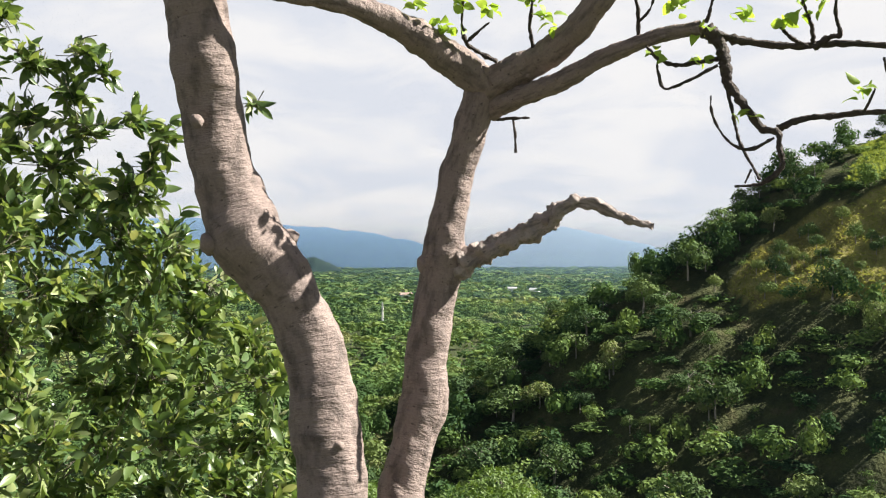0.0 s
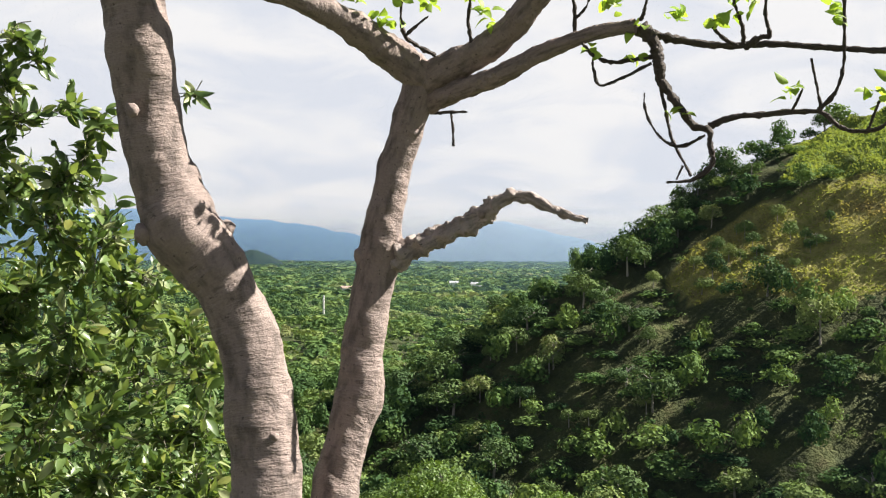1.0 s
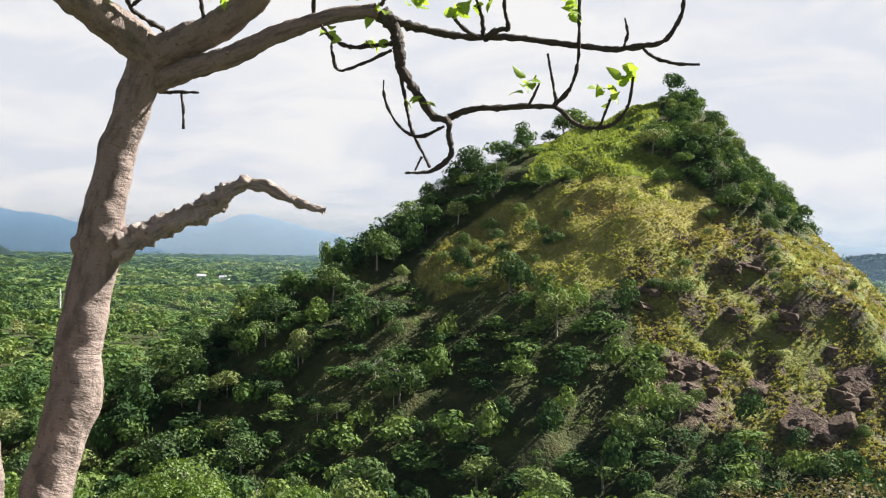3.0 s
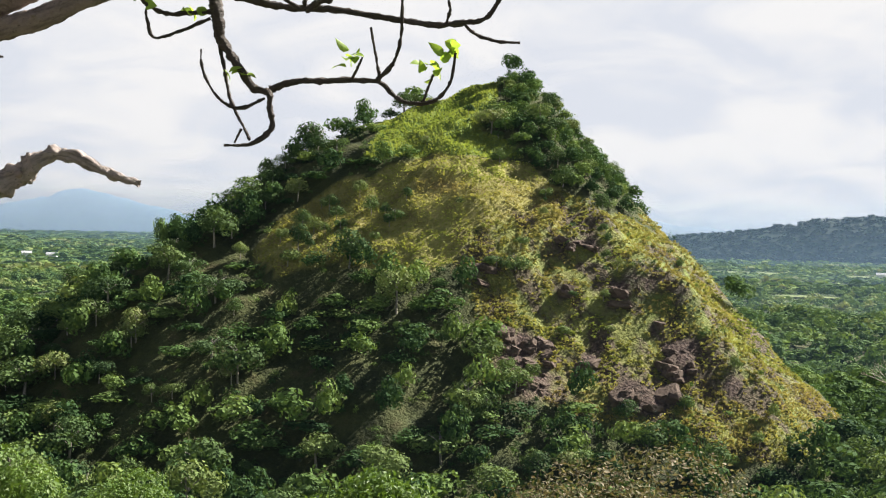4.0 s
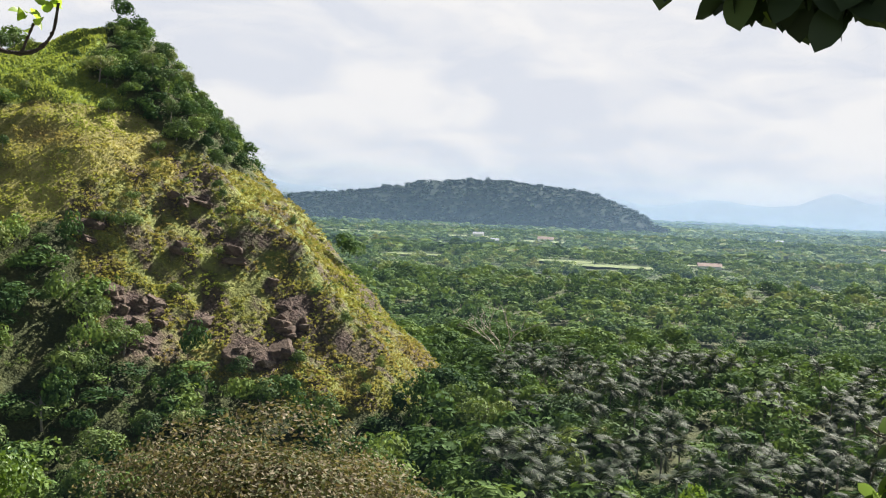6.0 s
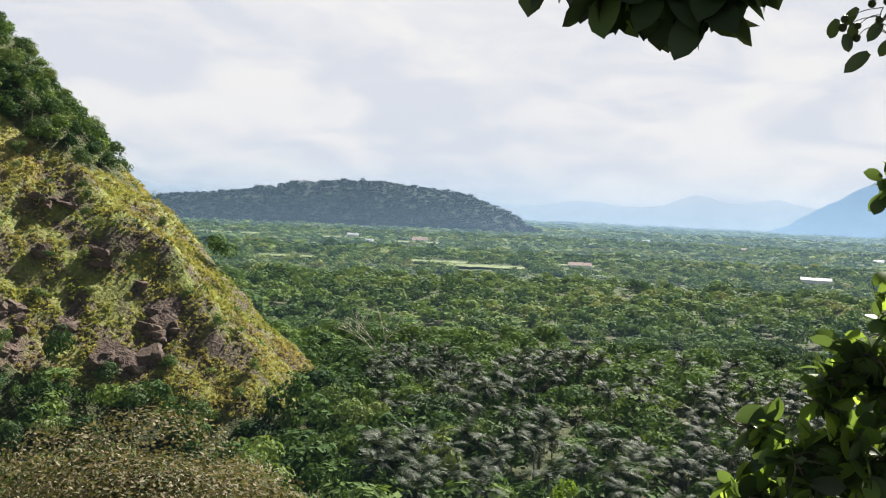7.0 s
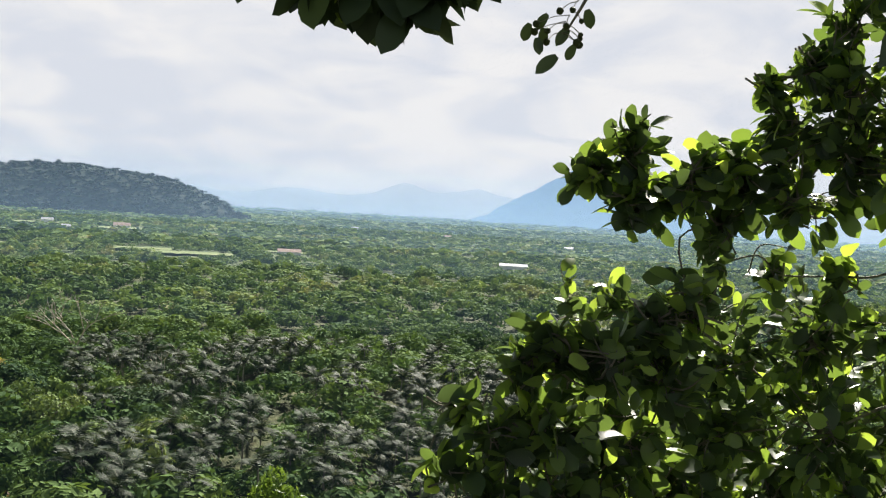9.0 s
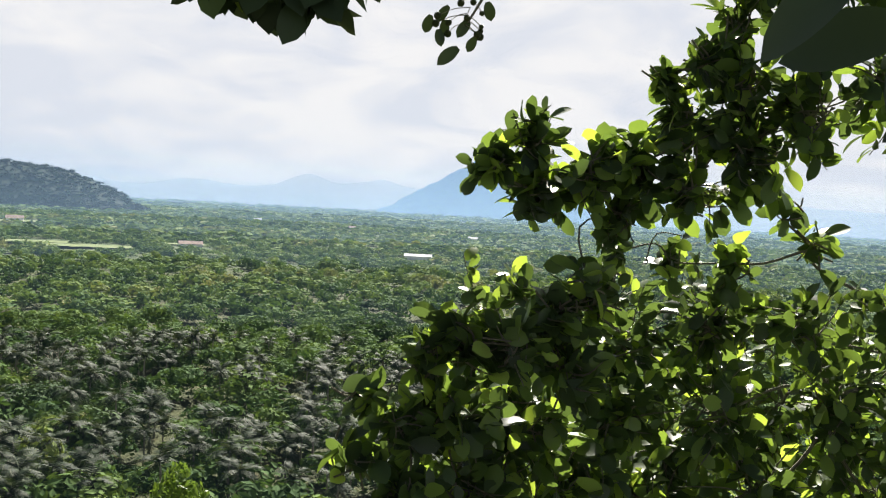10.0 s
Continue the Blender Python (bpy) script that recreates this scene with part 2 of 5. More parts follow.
def mesh_from(name, verts, faces, mat, smooth=False, attrs=None):
    """A mesh from arrays of points and of faces that all have the same number of corners."""
    verts, faces = np.asarray(verts, np.float32), np.asarray(faces, np.int32)
    me = bpy.data.meshes.new(name)
    k = faces.shape[1]
    me.vertices.add(len(verts))
    me.vertices.foreach_set("co", verts.ravel())
    me.loops.add(faces.size)
    me.loops.foreach_set("vertex_index", faces.ravel())
    me.polygons.add(len(faces))
    me.polygons.foreach_set("loop_start", np.arange(len(faces), dtype=np.int32) * k)
    me.polygons.foreach_set("use_smooth", np.full(len(faces), smooth))
    for key, vals in (attrs or {}).items():
        vals = np.asarray(vals, np.float32)
        a = me.attributes.new(key, "FLOAT_VECTOR" if vals.ndim == 2 else "FLOAT", "POINT")
        a.data.foreach_set("vector" if vals.ndim == 2 else "value", vals.ravel())
    me.materials.append(mat)
    me.update(calc_edges=True)
    return me


def put(name, me, parent=None, label=""):
    ob = new(name, me)
    ob.parent = parent
    if label:
        tagged(ob, label)
    return ob


def empty(name, place=(0, 0, 0)):
    ob = new(name)
    ob.empty_display_size = 0.2
    ob.location = place
    return ob


GRID = np.random.RandomState(5).rand(4, 256, 256)


def lumps(x, y, size, k=0):
    """Smooth random heights, 0 to 1, with bumps of that size."""
    u, v = np.asarray(x) / size + 1000.0, np.asarray(y) / size + 1000.0
    i, j = np.floor(u).astype(int), np.floor(v).astype(int)
    a, b = u - i, v - j
    a, b = a * a * (3 - 2 * a), b * b * (3 - 2 * b)
    g = GRID[k]
    i0, i1, j0, j1 = i % 256, (i + 1) % 256, j % 256, (j + 1) % 256
    return (g[i0, j0] * (1 - a) + g[i1, j0] * a) * (1 - b) + (g[i0, j1] * (1 - a) + g[i1, j1] * a) * b


# ---- ground: the lookout's slope, the steep hill across the valley, the plain ----
SP = np.array([polar(-12, 275, -60), polar(-6, 280, -50), polar(0.5, 290, -35), polar(6.5, 285, -25), polar(12.4, 295, -10), polar(15.1, 300, 2),
               polar(20.9, 325, 22), polar(24.4, 340, 40.5), polar(28.4, 350, 49.5), polar(30.7, 345, 40)])
EDGE = np.array([polar(28.4, 350, 51), polar(30.7, 345, 40), polar(32.9, 335, 23.5), polar(35.4, 320, 9.5), polar(37.3, 305, -5.3),
                 polar(40.1, 285, -18.6), polar(43.0, 272, -32), polar(46.1, 262, -45), polar(49.0, 256, -60)])
edge_dir = (EDGE[-1] - EDGE[0])[:2] / np.linalg.norm((EDGE[-1] - EDGE[0])[:2])
edge_side = np.array([edge_dir[1], -edge_dir[0]])     # towards the wooded left of the hill
if edge_side[0] > 0:
    edge_side = -edge_side
edge_u = (EDGE[:, :2] - EDGE[0, :2]) @ edge_dir
edge_s = (EDGE[:, :2] - EDGE[0, :2]) @ edge_side


def hill(x, y):
    best = np.full(np.shape(x), -1e9)
    for a, b in zip(SP[:-1], SP[1:]):
        d = b - a
        t = np.clip(((x - a[0]) * d[0] + (y - a[1]) * d[1]) / (d[0] ** 2 + d[1] ** 2), 0, 1)
        dist = np.hypot(x - a[0] - t * d[0], y - a[1] - t * d[1])
        best = np.maximum(best, a[2] + t * d[2] - 0.47 * np.maximum(dist - 1.5, 0) - 0.3 * np.maximum(dist - 45, 0))
    u = (x - EDGE[0, 0]) * edge_dir[0] + (y - EDGE[0, 1]) * edge_dir[1]
    s = (x - EDGE[0, 0]) * edge_side[0] + (y - EDGE[0, 1]) * edge_side[1]
    s = s - np.interp(u, edge_u, edge_s)
    cut = np.interp(u, edge_u, EDGE[:, 2]) + np.where(s > 0, 0.36 * s, 1.15 * s) + 0.6 * np.maximum(-u, 0)
    return np.minimum(best, cut)


KNOLL = polar(26.5, 277, 0)


def ground_z(x, y):
    x, y = np.asarray(x, float), np.asarray(y, float)
    r = np.hypot(x, y)
    az = np.degrees(np.arctan2(x, y))
    steep = np.where((az > -70) & (az < 130), 0.62, 0.2)
    near = -1.62 - steep * np.maximum(r - 1.2, 0)
    h = hill(x, y)
    h = h + 4.0 * np.exp(-((x - KNOLL[0]) ** 2 + (y - KNOLL[1]) ** 2) / 18 ** 2)
    rough = np.clip((r - 100) / 60, 0, 1)
    h = h + rough * ((lumps(x, y, 26) - 0.5) * 5 + (lumps(x, y, 9, 1) - 0.5) * 2.6 + (lumps(x, y, 3.5, 2) - 0.5) * 1.6)
    floor = -53 + (lumps(x, y, 70, 3) - 0.5) * 3
    return np.maximum(np.maximum(near, h), floor)


def in_area(az, el, area):
    """Whether azimuth and elevation from the lookout lie inside an outline."""
    inside = np.zeros(np.shape(az), bool)
    for (x0, y0), (x1, y1) in zip(area, area[1:] + area[:1]):
        cross = ((y0 > el) != (y1 > el)) & (az < (x1 - x0) * (el - y0) / (y1 - y0 + 1e-9) + x0)
        inside ^= cross
    return inside


DRY = [(15.0, -1.7), (16.6, 0.3), (18.9, 1.8), (22.1, 3.0), (24.5, 3.7), (27.5, 4.0), (30.0, 3.6), (31.5, 2.1), (32.2, 0.0), (30.1, 0.6), (27.0, -0.1), (25.3, -1.7), (22.3, -2.1), (18.7, -2.2), (16.2, -2.8)]
MEADOW = [(20.0, 3.5), (22.6, 6.0), (25.0, 7.6), (26.8, 8.6), (28.3, 8.4), (27.6, 6.5), (26.9, 5.3), (28.7, 4.3), (30.0, 3.8), (26.9, 4.0), (22.7, 3.5)]
CREST = [(28.3, 7.7), (28.9, 8.9), (31.0, 8.0), (33.9, 4.6), (37.2, 0.4), (37.6, -0.8), (35.8, 0.5), (33.1, 1.6), (30.6, 2.7), (29.0, 4.5), (27.5, 5.0), (27.7, 6.5)]
FACE = [(27.0, -0.1), (29.7, 1.0), (31.5, 2.1), (33.1, 1.4), (36.1, 0.2), (37.7, -1.0), (40.6, -4.0), (46.5, -9.6), (45.0, -11.2), (42.4, -11.8), (36.5, -10.9), (32.8, -9.6), (27.3, -8.6), (27.8, -6.1), (26.9, -3.8), (25.3, -2.0)]

# bare rock on the steep face: azimuth, elevation and the half width and height, in degrees
ROCKY = [(29.4, -6.7, 1.3, 1.2), (31.4, -3.0, 0.6, 0.5), (34.3, -3.4, 0.6, 0.6), (37.5, -6.7, 0.8, 1.1), (35.6, -8.6, 1.3, 0.8), (30.3, -8.2, 1.2, 0.6), (26.9, -2.4, 0.6, 0.5), (36.3, -4.9, 0.5, 0.6), (35.6, -2.6, 0.7, 0.5), (32.3, -0.6, 0.9, 0.3), (33.0, -6.6, 0.5, 0.9), (40.0, -7.6, 0.5, 0.7)]


def bare_rock(x, y, z):
    """How bare the rock is at a place, 0 to 1."""
    az = np.degrees(np.arctan2(x, y)) + (lumps(x, y, 5, 2) - 0.5) * 1.1
    el = np.degrees(np.arctan2(z, np.hypot(x, y))) + (lumps(x, y, 5, 3) - 0.5) * 0.9
    d = np.min([((az - a) / w) ** 2 + ((el - e) / h) ** 2 for a, e, w, h in ROCKY], axis=0)
    return np.clip(1.6 - d, 0, 1)


def cover(x, y, z):
    """Shares of dry grass, green meadow, rocky face and crest wood at a place."""
    az = np.degrees(np.arctan2(x, y)) + (lumps(x, y, 8, 2) - 0.5) * 1.2
    el = np.degrees(np.arctan2(z, np.hypot(x, y))) + (lumps(x, y, 8, 3) - 0.5) * 0.9
    return [in_area(az, el, a) for a in (DRY, MEADOW, FACE, CREST)]


rs = np.concatenate([np.linspace(0.4, 60, 40), np.linspace(63, 140, 26), np.linspace(142, 400, 150), np.geomspace(408, 4900, 70)])
az_steps = np.radians(np.concatenate([np.linspace(-180, -32, 38), np.linspace(-30, 100, 372), np.linspace(102, 180, 21)]))
R, A = np.meshgrid(rs, az_steps, indexing="ij")
X, Y = R * np.sin(A), R * np.cos(A)
Z = ground_z(X, Y)
nr, na = R.shape
idx = np.arange(nr * na).reshape(nr, na)
quads = np.stack([idx[:-1, :-1], idx[:-1, 1:], idx[1:, 1:], idx[1:, :-1]], -1).reshape(-1, 4)
pts = np.stack([X, Y, Z], -1).reshape(-1, 3)
dry, meadow, face, crest = cover(X, Y, Z)
hilly = (R < 420) & (R > 120)
face &= hilly
attrs = {"green": (np.clip(meadow * 1.0 + face * 0.55, 0, 1) * hilly).ravel(), "dry": (np.clip(dry * 0.85 + face * 0.5 * lumps(X, Y, 14), 0, 1) * hilly).ravel(),
         "rock": (face * 0.85 + dry * 0.1).ravel(), "bare": (bare_rock(X, Y, Z) * hilly).ravel(), "far": np.clip((R - 500) / 400, 0, 1).ravel()}
ground_me = mesh_from("ground", pts, quads, GROUND, True, attrs)
tagged(put("ground", ground_me), "green and rocky land from a steep hill to a wide plain", "ground", kind="structure")
bm = bmesh.new()
bmesh.ops.create_circle(bm, cap_ends=True, radius=0.45, segments=40)
me = bpy.data.meshes.new("lookout")
bm.to_mesh(me)
bm.free()
me.materials.append(GROUND)
o = put("lookout_ground", me)
o.location = (0, 0, -1.62)
tagged(o, "trodden earth at the lookout", "ground", kind="structure")


# ---- far hills and mountains ----
def ridge(name, outline, r, depth, mat, label, steps=120, rough=0.05, kind="structure"):
    """A chain of hills r metres off whose skyline follows (azimuth, elevation)."""
    a = np.linspace(outline[0][0], outline[-1][0], steps)
    e = np.interp(a, [p[0] for p in outline], [p[1] for p in outline])
    e = np.convolve(np.pad(e, 2, mode="edge"), np.ones(5) / 5, "valid")
    rnd = np.random.RandomState(int(r))
    n = np.interp(a, np.linspace(a[0], a[-1], steps // 2), rnd.randn(steps // 2)) * rough
    rows = np.linspace(0, 1, 25)
    top = r * np.tan(np.radians(e))
    bumps = r * np.tan(np.radians(n))
    verts = []
    for q in rows:
        prof = np.sin(q * math.pi) ** 0.9
        rr = r + (q - 0.5) * depth
        z = -54 + (top + 54) * prof  + bumps * prof ** 12 + (lumps(a * r / 57.3, rr + 0 * a, 60, 1) - 0.5) * 4 * (prof > 0.1) * (rough > 0.045)
        verts.append(np.stack([rr * np.sin(np.radians(a)), rr * np.cos(np.radians(a)), z], -1))
    v = np.concatenate(verts)
    i = np.arange(len(rows) * steps).reshape(len(rows), steps)
    f = np.stack([i[:-1, :-1], i[:-1, 1:], i[1:, 1:], i[1:, :-1]], -1).reshape(-1, 4)
    ob = put(name, mesh_from(name, v, f, mat, True))
    return tagged(ob, label, "hill", kind=kind)


FAR_HILL = ridge("far_hill", [(35.5, -1.3), (37.4, -0.2), (40, 0.1), (42.9, 0.45), (44.6, 0.85), (46.5, 0.95), (48.5, 1.05), (51.2, 0.8), (53.6, 0.5), (55.8, -0.4), (57.4, -1.35)], 2350, 500, FAR_WOOD,
      "long dark wooded hill rising from the plain", 420, 0.05)
ridge("small_hill", [(-9, -0.9), (-7.6, -0.2), (-6.9, -0.05), (-6.0, -0.4), (-5.2, -0.9)], 3300, 300, FAR_WOOD, "small dark wooded hill on the plain", 80, 0.03)
BLUE_GLOW = backdrop_glow_mat("glowing blue mountains in the distance", (0.118, 0.18, 0.262), 0.85)
PALE_GLOW = backdrop_glow_mat("glowing pale mountains in the distance", (0.2, 0.245, 0.298), 1.0)
MIST_GLOW = backdrop_glow_mat("glowing pale mountains near the sky", (0.245, 0.262, 0.288), 1.0)
ridge("backdrop_mountain", [(-28, 1.2), (-20, 1.9), (-13.8, 2.0), (-10, 1.75), (-7.4, 1.6), (-5.6, 1.4), (-3.5, 1.2), (-1.3, 0.7), (1, -0.2), (2.5, -0.8)], 4300, 300, BLUE_GLOW, "long blue mountain ridge, its haze painted as glow")
ridge("backdrop_peak", [(-2, 0.1), (2, 0.5), (4.5, 1.1), (6, 1.6), (8, 1.15), (9.5, 0.85), (12, 0.2), (16, -0.3), (20, -0.7)], 4600, 200, PALE_GLOW, "pale blue peak far off, its haze painted as glow")
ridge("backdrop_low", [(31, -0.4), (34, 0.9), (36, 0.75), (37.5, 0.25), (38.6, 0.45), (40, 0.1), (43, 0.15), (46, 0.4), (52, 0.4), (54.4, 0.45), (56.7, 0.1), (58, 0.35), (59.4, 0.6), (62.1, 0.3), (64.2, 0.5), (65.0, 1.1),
      (65.6, 1.3), (66.3, 1.05), (67, 0.65), (68.3, 0.75), (69.2, 1.1), (70.8, 0.7), (74, 0.2), (80, 0.4), (86, 0.8), (94, 0.7), (104, 0.2)], 4650, 150, MIST_GLOW, "pale glowing mountains along the horizon", 260, 0.03)
ridge("backdrop_cone", [(68.6, -0.9), (69.8, -0.4), (71.3, 0.5), (72.8, 1.4), (74.5, 2.3), (75.7, 2.65), (76.4, 2.75), (77.2, 2.55), (77.9, 2.1), (79.5, 1.1), (80.9, 0.2), (84, -0.6)], 4100, 400, BLUE_GLOW, "blue-glowing cone-shaped mountain beyond the plain")
ridge("low_rise", [(56.5, -1.0), (58.5, -0.65), (61, -0.7), (64, -0.85), (66, -0.8), (69, -0.95)], 3600, 200, FAR_WOOD, "low wooded rise on the plain", 120, 0.02)

# curved see-through sheets stand in for haze over the plain, thicker with distance
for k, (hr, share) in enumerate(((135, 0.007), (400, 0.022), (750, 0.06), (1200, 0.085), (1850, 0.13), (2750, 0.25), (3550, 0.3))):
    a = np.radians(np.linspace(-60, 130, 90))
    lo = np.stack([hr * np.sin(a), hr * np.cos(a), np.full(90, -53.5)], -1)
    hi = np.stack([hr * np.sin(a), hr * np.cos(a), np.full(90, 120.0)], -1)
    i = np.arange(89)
    o = put("haze", mesh_from("haze", np.concatenate([lo, hi]), np.stack([i, i + 1, i + 91, i + 90], -1), haze_sheet_mat("see-through haze sheet", share, 118.0), True))
    tagged(o, "see-through bluish sheet imitating haze over the plain", "haze", kind="structure")

# ---- plants of the hill, the valley and the plain ----
def crown_arrays(rnd, n, leaf, lobes=8, flat=0.75, spread=0.34, wild=0.55):
    """Leaf sprays of a crown one unit high above the origin: points and four-cornered faces."""
    cen = []
    for k in range(lobes):
        a, q = rnd.rand() * 6.283, rnd.rand() ** 0.6
        cen.append((math.cos(a) * q * spread, math.sin(a) * q * spread, 0.3 + 0.52 * (1 - q * 0.7) * rnd.uniform(0.35, 1.0)))
    cen = np.array(cen)
    rad = rnd.uniform(0.14, 0.26, lobes)
    which = rnd.choice(lobes, n, p=rad ** 2 / (rad ** 2).sum())
    d = rnd.randn(n, 3)
    d[:, 2] += 0.35
    d /= np.linalg.norm(d, axis=1)[:, None]
    p = cen[which] + d * (rad[which] * rnd.uniform(0.7, 1.08, n))[:, None] * np.array([1.1, 1.1, flat])
    nrm = d + rnd.randn(n, 3) * wild
    nrm /= np.linalg.norm(nrm, axis=1)[:, None]
    u = np.cross(nrm, rnd.randn(n, 3))
    u /= np.linalg.norm(u, axis=1)[:, None]
    v = np.cross(nrm, u)
    s = leaf * rnd.uniform(0.6, 1.25, n)[:, None]
    quad = np.stack([p - u * s, p - v * s * 0.55 + nrm * s * 0.12, p + u * s, p + v * s * 0.55 + nrm * s * 0.12], 1)
    return quad.reshape(-1, 3), np.arange(n * 4).reshape(n, 4)


def scatter(name, variants, places, sizes, widths, tints, mat, seed):
    """Many plants joined into one mesh: each a turned, scaled variant."""
    rnd = np.random.RandomState(seed)
    vs, tn = [], []
    for p, s, w, t in zip(places, sizes, widths, tints):
        v = variants[rnd.randint(len(variants))]
        a = rnd.rand() * 6.283
        c, q = math.cos(a) * w, math.sin(a) * w
        m = np.array([[c, -q, 0], [q, c, 0], [0, 0, s]])
        vs.append(v @ m.T + p)
        tn.append(np.full(len(v), t))
    v = np.concatenate(vs)
    return mesh_from(name, v, np.arange(len(v)).reshape(-1, 4), mat, False, {"tint": np.concatenate(tn)})


def tube_arrays(line, sides=8, wob=0.0, seed=0, steps=4, gnarl=0.0):
    """A limb along (x, y, z, radius): points, faces, and length and way round for the bark."""
    rnd = np.random.RandomState(seed)
    line = np.array(line, float)
    # smooth the line with a spline
    n = max(3, (len(line) - 1) * steps + 1)
    t = np.linspace(0, len(line) - 1, n)
    i = np.clip(t.astype(int), 0, len(line) - 2)
    f = (t - i)[:, None]
    p0, p1, p2, p3 = line[np.maximum(i - 1, 0)], line[i], line[i + 1], line[np.minimum(i + 2, len(line) - 1)]
    q = 0.5 * (2 * p1 + (p2 - p0) * f + (2 * p0 - 5 * p1 + 4 * p2 - p3) * f ** 2 + (3 * p1 - p0 - 3 * p2 + p3) * f ** 3)
    pos, rad = q[:, :3], np.maximum(q[:, 3], 1e-4)
    tan = np.gradient(pos, axis=0)
    tan /= np.linalg.norm(tan, axis=1)[:, None] + 1e-9
    ref = np.array([0.3, 0.8, 0.52]) if abs(tan[0] @ np.array([0.3, 0.8, 0.52])) < 0.9 else np.array([1.0, 0, 0])
    along = np.concatenate([[0], np.cumsum(np.linalg.norm(np.diff(pos, axis=0), axis=1))])
    coarse = min(0.7 / float(rad.mean()), 60.0)
    verts, uv = [], []
    ang = np.arange(sides) / sides * 6.28318
    for k in range(n):
        u = ref - tan[k] * (ref @ tan[k])
        u /= np.linalg.norm(u)
        ref = u
        w = np.cross(tan[k], u)
        rr = rad[k] * (1 + wob * (rnd.rand() - 0.5) + wob * 0.6 * (rnd.rand(sides) - 0.5))
        if gnarl:
            # swellings, burls and fine rings round the limb
            rim = [pos[k] + rad[k] * (math.cos(q) * u + math.sin(q) * w) for q in ang]
            rr = rr * np.array([1 + gnarl * (noise.noise(Vector(q) * coarse) + 0.55 * noise.noise(Vector(q) * coarse * 2.9 + Vector((3, 1, 7)))) for q in rim])
            ringed = noise.noise(Vector((along[k] * 55.0, seed, 0))) + 0.6 * noise.noise(Vector((along[k] * 140.0, seed, 5)))
            rr = rr * (1 + 0.1 * gnarl * ringed)
        verts.append(pos[k] + (np.cos(ang) * rr)[:, None] * u + (np.sin(ang) * rr)[:, None] * w)
        uv.append(np.stack([np.full(sides, along[k]), np.cos(ang), np.sin(ang)], -1))
    i = np.arange(n * sides).reshape(n, sides)
    f = np.stack([i[:-1], np.roll(i[:-1], -1, 1), np.roll(i[1:], -1, 1), i[1:]], -1).reshape(-1, 4)
    v, uv = np.concatenate(verts), np.concatenate(uv)
    return v, f, uv


def tubes(name, lines, mat, sides=8, wob=0.0, seed=0, steps=4, gnarl=0.0):
    vs, fs, us, k = [], [], [], 0
    for j, l in enumerate(lines):
        v, f, u = tube_arrays(l, sides, wob, seed + j, steps, gnarl)
        vs.append(v), fs.append(f + k), us.append(u)
        k += len(v)
    return mesh_from(name, np.concatenate(vs), np.concatenate(fs), mat, True, {"tube": np.concatenate(us)})


rnd = np.random.RandomState(11)
FINE = [crown_arrays(rnd, 1100, 0.038, rnd.randint(9, 16), rnd.uniform(0.75, 1.0), rnd.uniform(0.26, 0.4), 0.28) for _ in range(9)]
BUSH = [crown_arrays(rnd, 330, 0.062, rnd.randint(8, 13), rnd.uniform(0.8, 1.0), rnd.uniform(0.28, 0.4), 0.2)[0] for _ in range(8)]
MID = [crown_arrays(rnd, 78, 0.11, 7, 0.9, 0.28, 0.12)[0] for _ in range(8)]
FARV = [crown_arrays(rnd, 11, 0.28, 4, 0.9, 0.26, 0.15)[0] for _ in range(8)]
CROWNS = [mesh_from("crown", v, f, TREE_LEAF) for v, f in FINE]


def trunk_line(rnd, top=0.62):
    x, y = rnd.uniform(-0.05, 0.05, 2)
    return [(0, 0, -0.08, 0.026), (x * 0.5, y * 0.5, top * 0.4, 0.02), (x, y, top, 0.012)]


TRUNKS = []
for k in range(4):
    main = trunk_line(rnd)
    lines = [main]
    for j in range(4):
        a = rnd.rand() * 6.283
        z = rnd.uniform(0.3, 0.5)
        lines.append([(0, 0, z, 0.012), (math.cos(a) * 0.12, math.sin(a) * 0.12, z + 0.14, 0.009), (math.cos(a) * 0.24, math.sin(a) * 0.24, z + 0.22, 0.004)])
    TRUNKS.append(tubes("trunk", lines, TRUNK_MAT, 6))


def spine_r(az):
    a = np.concatenate([np.degrees(np.arctan2(SP[:-1, 0], SP[:-1, 1])), np.degrees(np.arctan2(EDGE[1:, 0], EDGE[1:, 1]))])
    d = np.concatenate([np.hypot(SP[:-1, 0], SP[:-1, 1]), np.hypot(EDGE[1:, 0], EDGE[1:, 1])])
    return np.interp(az, a, d)


# candidate places on the hill and in the valley in front of it
gx, gy = np.meshgrid(np.arange(-120, 260, 4.6), np.arange(90, 400, 4.6))
gx = (gx + rnd.uniform(-2.2, 2.2, gx.shape)).ravel()
gy = (gy + rnd.uniform(-2.2, 2.2, gy.shape)).ravel()
gz = ground_z(gx, gy)
gaz, gr = np.degrees(np.arctan2(gx, gy)), np.hypot(gx, gy)
ok = (gaz > -24) & (gaz < 56) & (gr > 150) & (gr < spine_r(gaz) + 14)
gx, gy, gz, gaz, gr = gx[ok], gy[ok], gz[ok], gaz[ok], gr[ok]
dry_, meadow_, face_, crest_ = cover(gx, gy, gz)
chance = np.where(face_, np.where(gr < spine_r(gaz) - 18, 0.07, 0.0), np.where(dry_, np.where(gaz < 22.0, 0.26, 0.05), np.where(meadow_, np.where(gr < spine_r(gaz) - 12, 0.06, 0.0), np.where(crest_, 0.85, 0.52))))
keep = rnd.rand(len(gx)) < chance
gx, gy, gz, gaz, gr = gx[keep], gy[keep], gz[keep], gaz[keep], gr[keep]
open_ground = (face_ | dry_ | meadow_)[keep]
